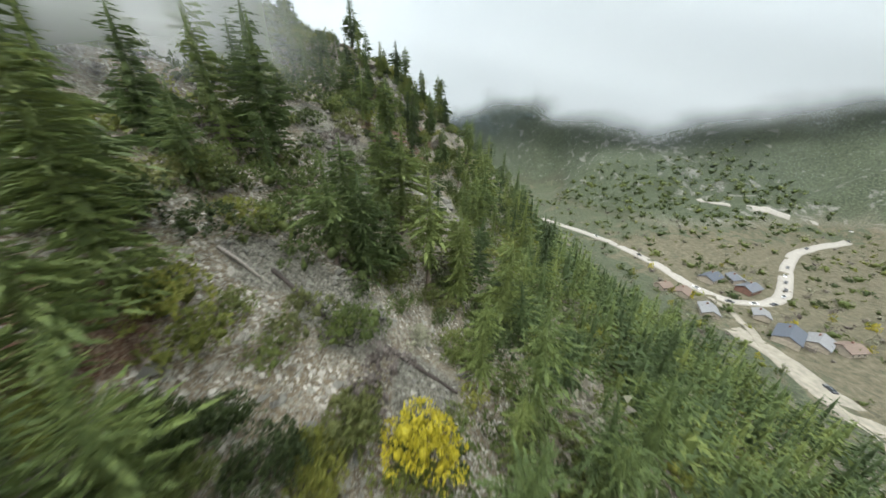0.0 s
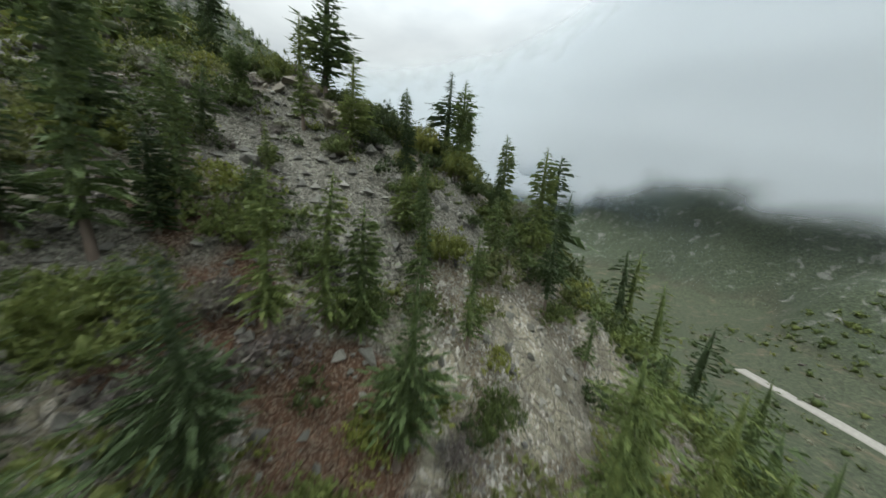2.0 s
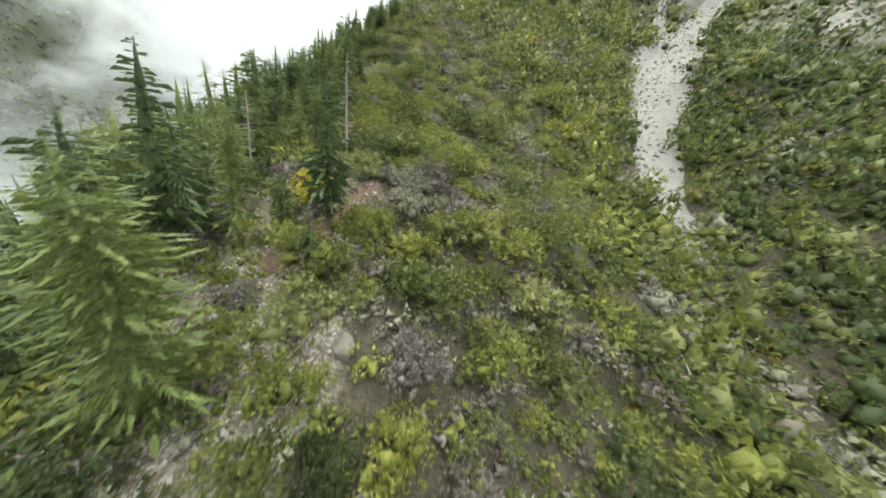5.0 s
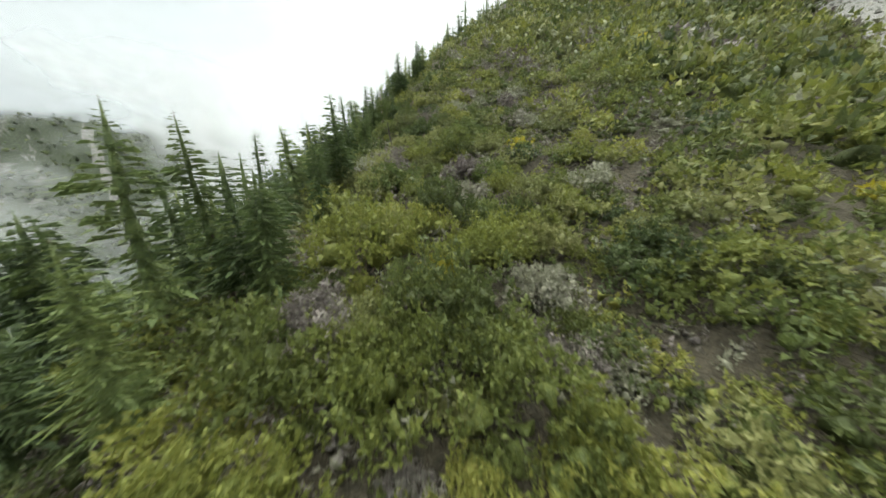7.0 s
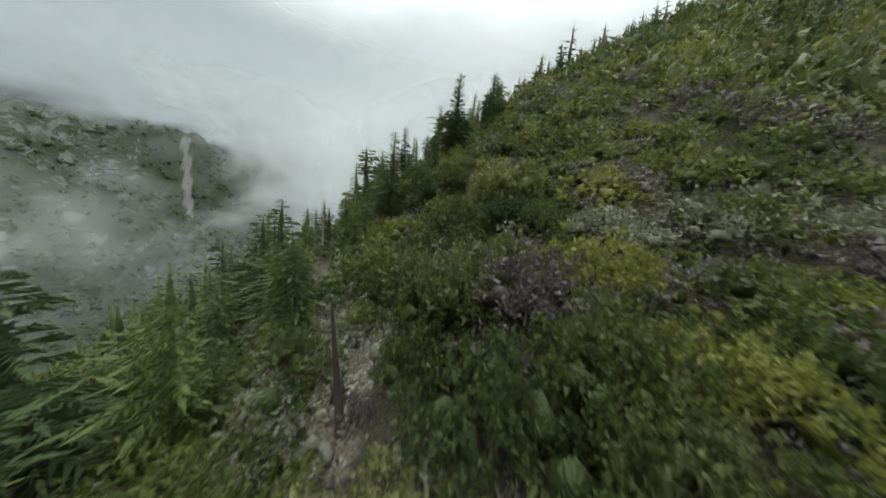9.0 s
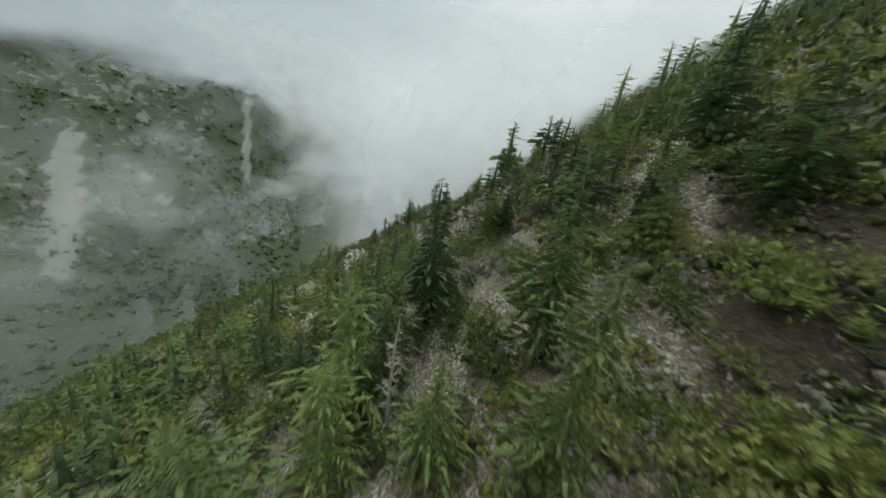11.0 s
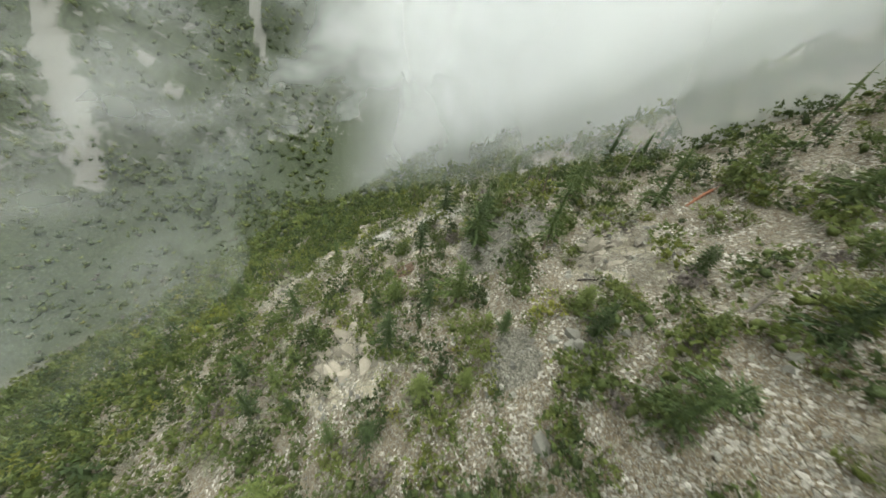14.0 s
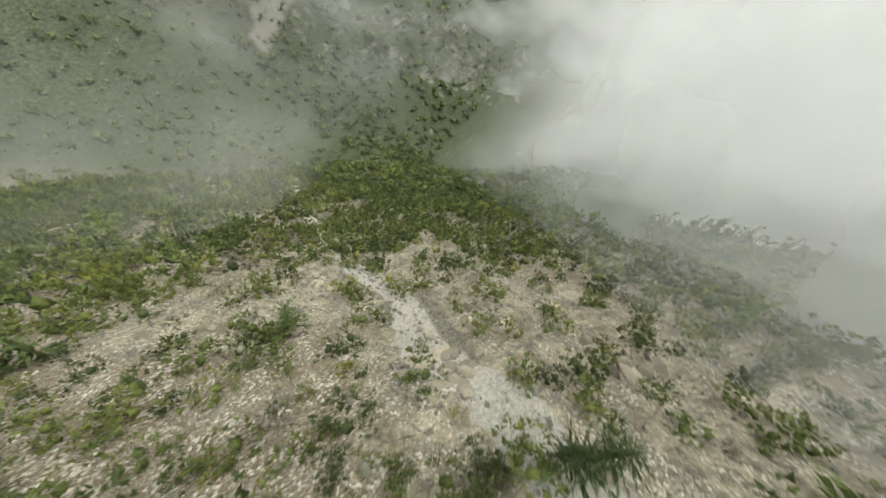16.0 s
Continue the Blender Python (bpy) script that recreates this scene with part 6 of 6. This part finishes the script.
for x, y, tall, seed in ((-68, 51, 11, 1), (-76, 59, 12, 2), (-69, 47, 9, 3), (-137, -34, 11, 4), (-145, -62, 12, 5), (-141, -52, 10, 6), (-186, -104, 13, 7), (-176, -125, 8, 8), (-35, 57, 13, 9), (-40, 42, 14, 10), (-96, 2, 9, 11), (-182, -150, 8, 12), (-20, 62, 10, 13), (-125, -45, 12, 14)):
    make_dead_fir(x, y, tall, seed)
make_dead_fir(-173.6, -155.6, 7.8, 24, M_BARK, "brown dead snag with a few broken limbs", (0.03, 0.02), 14)
snag = make_dead_fir(-121.8, -2.7, 6.2, 21, M_CHAR, "charred leaning snag without branches", (0.05, -0.03), 3)
snag.scale = (13, 13, 6.2)


def make_yellow_tree(x, y, r, tall, seed):
    (sv, sf), (lv, lf) = bush_shape(seed, 110, 0.2, 20, 0.055, 1.5, 9)
    root = new("yellow_tree")
    part("stem", fast_mesh("stem", sv, sf), M_BARK, root)
    part("crown", fast_mesh("crown", lv, lf), M_YELLOW, root, "bright yellow autumn leaves")
    root.matrix_basis = Matrix.LocRotScale(Vector((x, y, float(height(x, y)) + 0.5)), None, Vector((r, r, tall / 1.6)))
    return tagged(root, "small tree with bright yellow autumn leaves", "tree")


make_yellow_tree(-0.9, 9.4, 2.3, 4.4, 5)
make_yellow_tree(-69, 66, 2.2, 4.0, 6)


# ---- clouds and mist ----
def mist_sheet(line, z0, z1, density, label, lean=0.0, torn=0.9, step=19.0, material=M_MIST):
    """A hanging sheet of cloud along a line of the plan; density(way 0..1, z, x, y) from 0 (clear) to 1 (thick)."""
    pts, run = [], [0.0]
    for (ax, ay), (bx, by) in zip(line, line[1:]):
        run.append(run[-1] + math.hypot(bx - ax, by - ay))
    s = np.linspace(0, run[-1], max(4, int(run[-1] / step)))
    px, py = np.interp(s, run, [p[0] for p in line]), np.interp(s, run, [p[1] for p in line])
    for _ in range(3):
        px[1:-1], py[1:-1] = (px[:-2] + px[1:-1] * 2 + px[2:]) / 4, (py[:-2] + py[1:-1] * 2 + py[2:]) / 4
    zz = np.linspace(z0, z1, max(4, int((z1 - z0) / step)))
    x, z = np.meshgrid(px, zz)
    y, _ = np.meshgrid(py, zz)
    w, _ = np.meshgrid(s / run[-1], zz)
    tx, ty = np.gradient(px), np.gradient(py)
    ln = np.hypot(tx, ty)
    wob = 0.5 * fbm(x + 3 * z, y - 2 * z, 260, 2, 201) * 8 + lean * (z - z0)
    x, y = x + (-ty / ln)[None] * wob, y + (tx / ln)[None] * wob
    nx, nz = x.shape[1], x.shape[0]
    i = (np.arange(nz - 1)[:, None] * nx + np.arange(nx - 1)).ravel()
    me = fast_mesh("mist", np.stack([x, y, z], -1).reshape(-1, 3), np.stack([i, i + 1, i + nx + 1, i + nx], 1), 4)
    d = density(w, z, x, y)
    rim = smooth(w, 0, 0.06) * smooth(1 - w, 0, 0.06) * smooth(z, z0, z0 + 12) * smooth(-z, -z1, -z1 + 0.45 * (z1 - z0))
    add_floats(me, thickness=d * rim, torn=torn * rim)
    me.polygons.foreach_set("use_smooth", np.ones(len(me.polygons), bool))
    me.materials.append(material)
    return tagged(new("mist", me), label, "mist", "banks of mist", "stuff")


def north_bank(w, z, x, y):
    return smooth(z + 30 * fbm(x, y, 240, 3, 211), -28, 42) * 1.2 - 0.1


mist_sheet([(1100, -60), (820, 180), (560, 300), (360, 385), (220, 455), (80, 560), (-40, 720), (-190, 880), (-430, 990), (-760, 980), (-1150, 800)], -30, 600, north_bank, "grey cloud bank hanging over the valley", lean=-0.25, material=M_CLOUD)
mist_sheet([(1300, 0), (900, 300), (620, 440), (420, 540), (260, 640), (120, 780), (0, 960), (-180, 1130), (-450, 1260), (-850, 1230), (-1350, 1000)], -40, 700, lambda w, z, x, y: np.maximum(smooth(z, -10, 80) * 1.1, 0.14) - 0.05, "pale cloud layer over the far mountains", lean=-0.2, torn=0.6)
# distance haze, added as two blue-tinted sheets across the valley
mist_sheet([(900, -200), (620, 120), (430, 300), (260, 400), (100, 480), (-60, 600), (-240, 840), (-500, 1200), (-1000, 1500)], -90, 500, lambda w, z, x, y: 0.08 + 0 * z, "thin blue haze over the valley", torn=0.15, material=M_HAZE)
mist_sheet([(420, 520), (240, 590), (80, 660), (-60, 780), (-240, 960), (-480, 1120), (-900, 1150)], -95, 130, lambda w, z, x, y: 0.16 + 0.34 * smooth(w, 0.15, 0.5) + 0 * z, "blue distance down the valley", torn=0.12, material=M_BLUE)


def canyon_bank(w, z, x, y):
    core = smooth(w + 0.0004 * z, 0.38, 0.66) * (1 - 0.25 * smooth(-z, -40, 60))
    wisps = 0.20 * smooth(w, 0.30, 0.42) * smooth(z, -100, -50) * (1 - smooth(z, 40, 130)) + 0.08 * smooth(w, 0.1, 0.3)
    return np.maximum(core * 1.1 * smooth(z, -70, 0), wisps) - 0.04


def ceiling(w, z, x, y):
    return 1.15 * smooth(z + 24 * fbm(x + 2 * z, y, 90, 3, 221), 105, 175) - 0.06


mist_sheet([(900, -150), (640, -330), (440, -480), (300, -590), (170, -680), (60, -760), (-80, -830), (-300, -900), (-700, -900)], 60, 560, ceiling, "cloud ceiling over the mountain across the canyon", torn=1.0, material=M_CLOUD)
mist_sheet([(620, -120), (420, -270), (240, -345), (90, -430), (-40, -540), (-170, -640), (-330, -700), (-520, -720), (-800, -640)], -110, 300, canyon_bank, "white mist drifting through the canyon", torn=1.5)
mist_sheet([(560, -60), (330, -210), (170, -290), (60, -350), (10, -395), (-20, -440)], -110, 260, lambda w, z, x, y: 0.24 * smooth(w, 0.55, 0.8) * smooth(z, -100, -60) * (1 - smooth(z, 0, 90)), "thin torn mist in front of the far slope", torn=0.9)


def slope_mist(amount, more):
    return lambda w, z, x, y: (amount + more * (1 - smooth(w, 0.22, 0.32))) * smooth(w, 0.0, 0.10) * (1 - 0.3 * smooth(w, 0.5, 0.7)) * (1 - smooth(w, 0.74, 1.0)) + 0 * z


# the mist's front on the slope, and the banks behind it
for k in range(5):
    d = 17 * k * (1 + 0.2 * k) + 6
    mist_sheet([(-290 - 0.5 * d, -85 - d), (-245 - 0.6 * d, -110 - d), (-206 - 0.7 * d, -138 - 0.8 * d), (-186 - 0.8 * d, -160 - 0.7 * d), (-172 - 0.8 * d, -190 - 0.6 * d), (-162 - 0.8 * d, -232 - 0.5 * d), (-148 - 0.7 * d, -290 - 0.6 * d), (-108 - 0.6 * d, -350 - 0.7 * d), (-48 - 0.5 * d, -410 - 0.6 * d)],
               -110, 260, slope_mist(0.27 + 0.11 * k, max(0.19 - 0.11 * k, 0)), "white mist rising along the rocky slope", torn=0.5, step=11.0)
# low mist in the canyon bottom
for k in range(2):
    mist_sheet([(40 + 22 * k, -120), (48 + 22 * k, -200), (30 + 22 * k, -280), (0 + 22 * k, -350), (-40 + 24 * k, -420)], -112, 10, lambda w, z, x, y: 0.2 - 0.14 * smooth(z, -60, 0), "grey mist lying in the canyon bottom", torn=0.5, step=8.0, material=M_CLOUD)
# a thin veil of cloud on the high slope beside the first firs
for k in range(2):
    mist_sheet([(-52, 8 + 14 * k), (-40, 18 + 14 * k), (-28, 27 + 14 * k), (-12, 37 + 14 * k)], -6, 36, lambda w, z, x, y: 0.55 * smooth(z, -2, 8) * (1 - smooth(w, 0.6, 1.0)), "thin veil of cloud on the high slope", torn=0.35, step=6.0)
# thin mist drawn up the wooded slope above the canyon
for k in range(3):
    mist_sheet([(-112 + 20 * k, -50), (-104 + 20 * k, -105), (-97 + 21 * k, -150), (-84 + 22 * k, -200), (-62 + 24 * k, -255), (-30 + 26 * k, -320)], -112, 60 - 22 * k,
               lambda w, z, x, y: 0.235 * smooth(w, 0.05, 0.3) * smooth(-z, -36, 0) * (1 - 0.6 * smooth(w, 0.55, 0.9)), "thin grey mist on the wooded slope", torn=0.25, step=8.0)
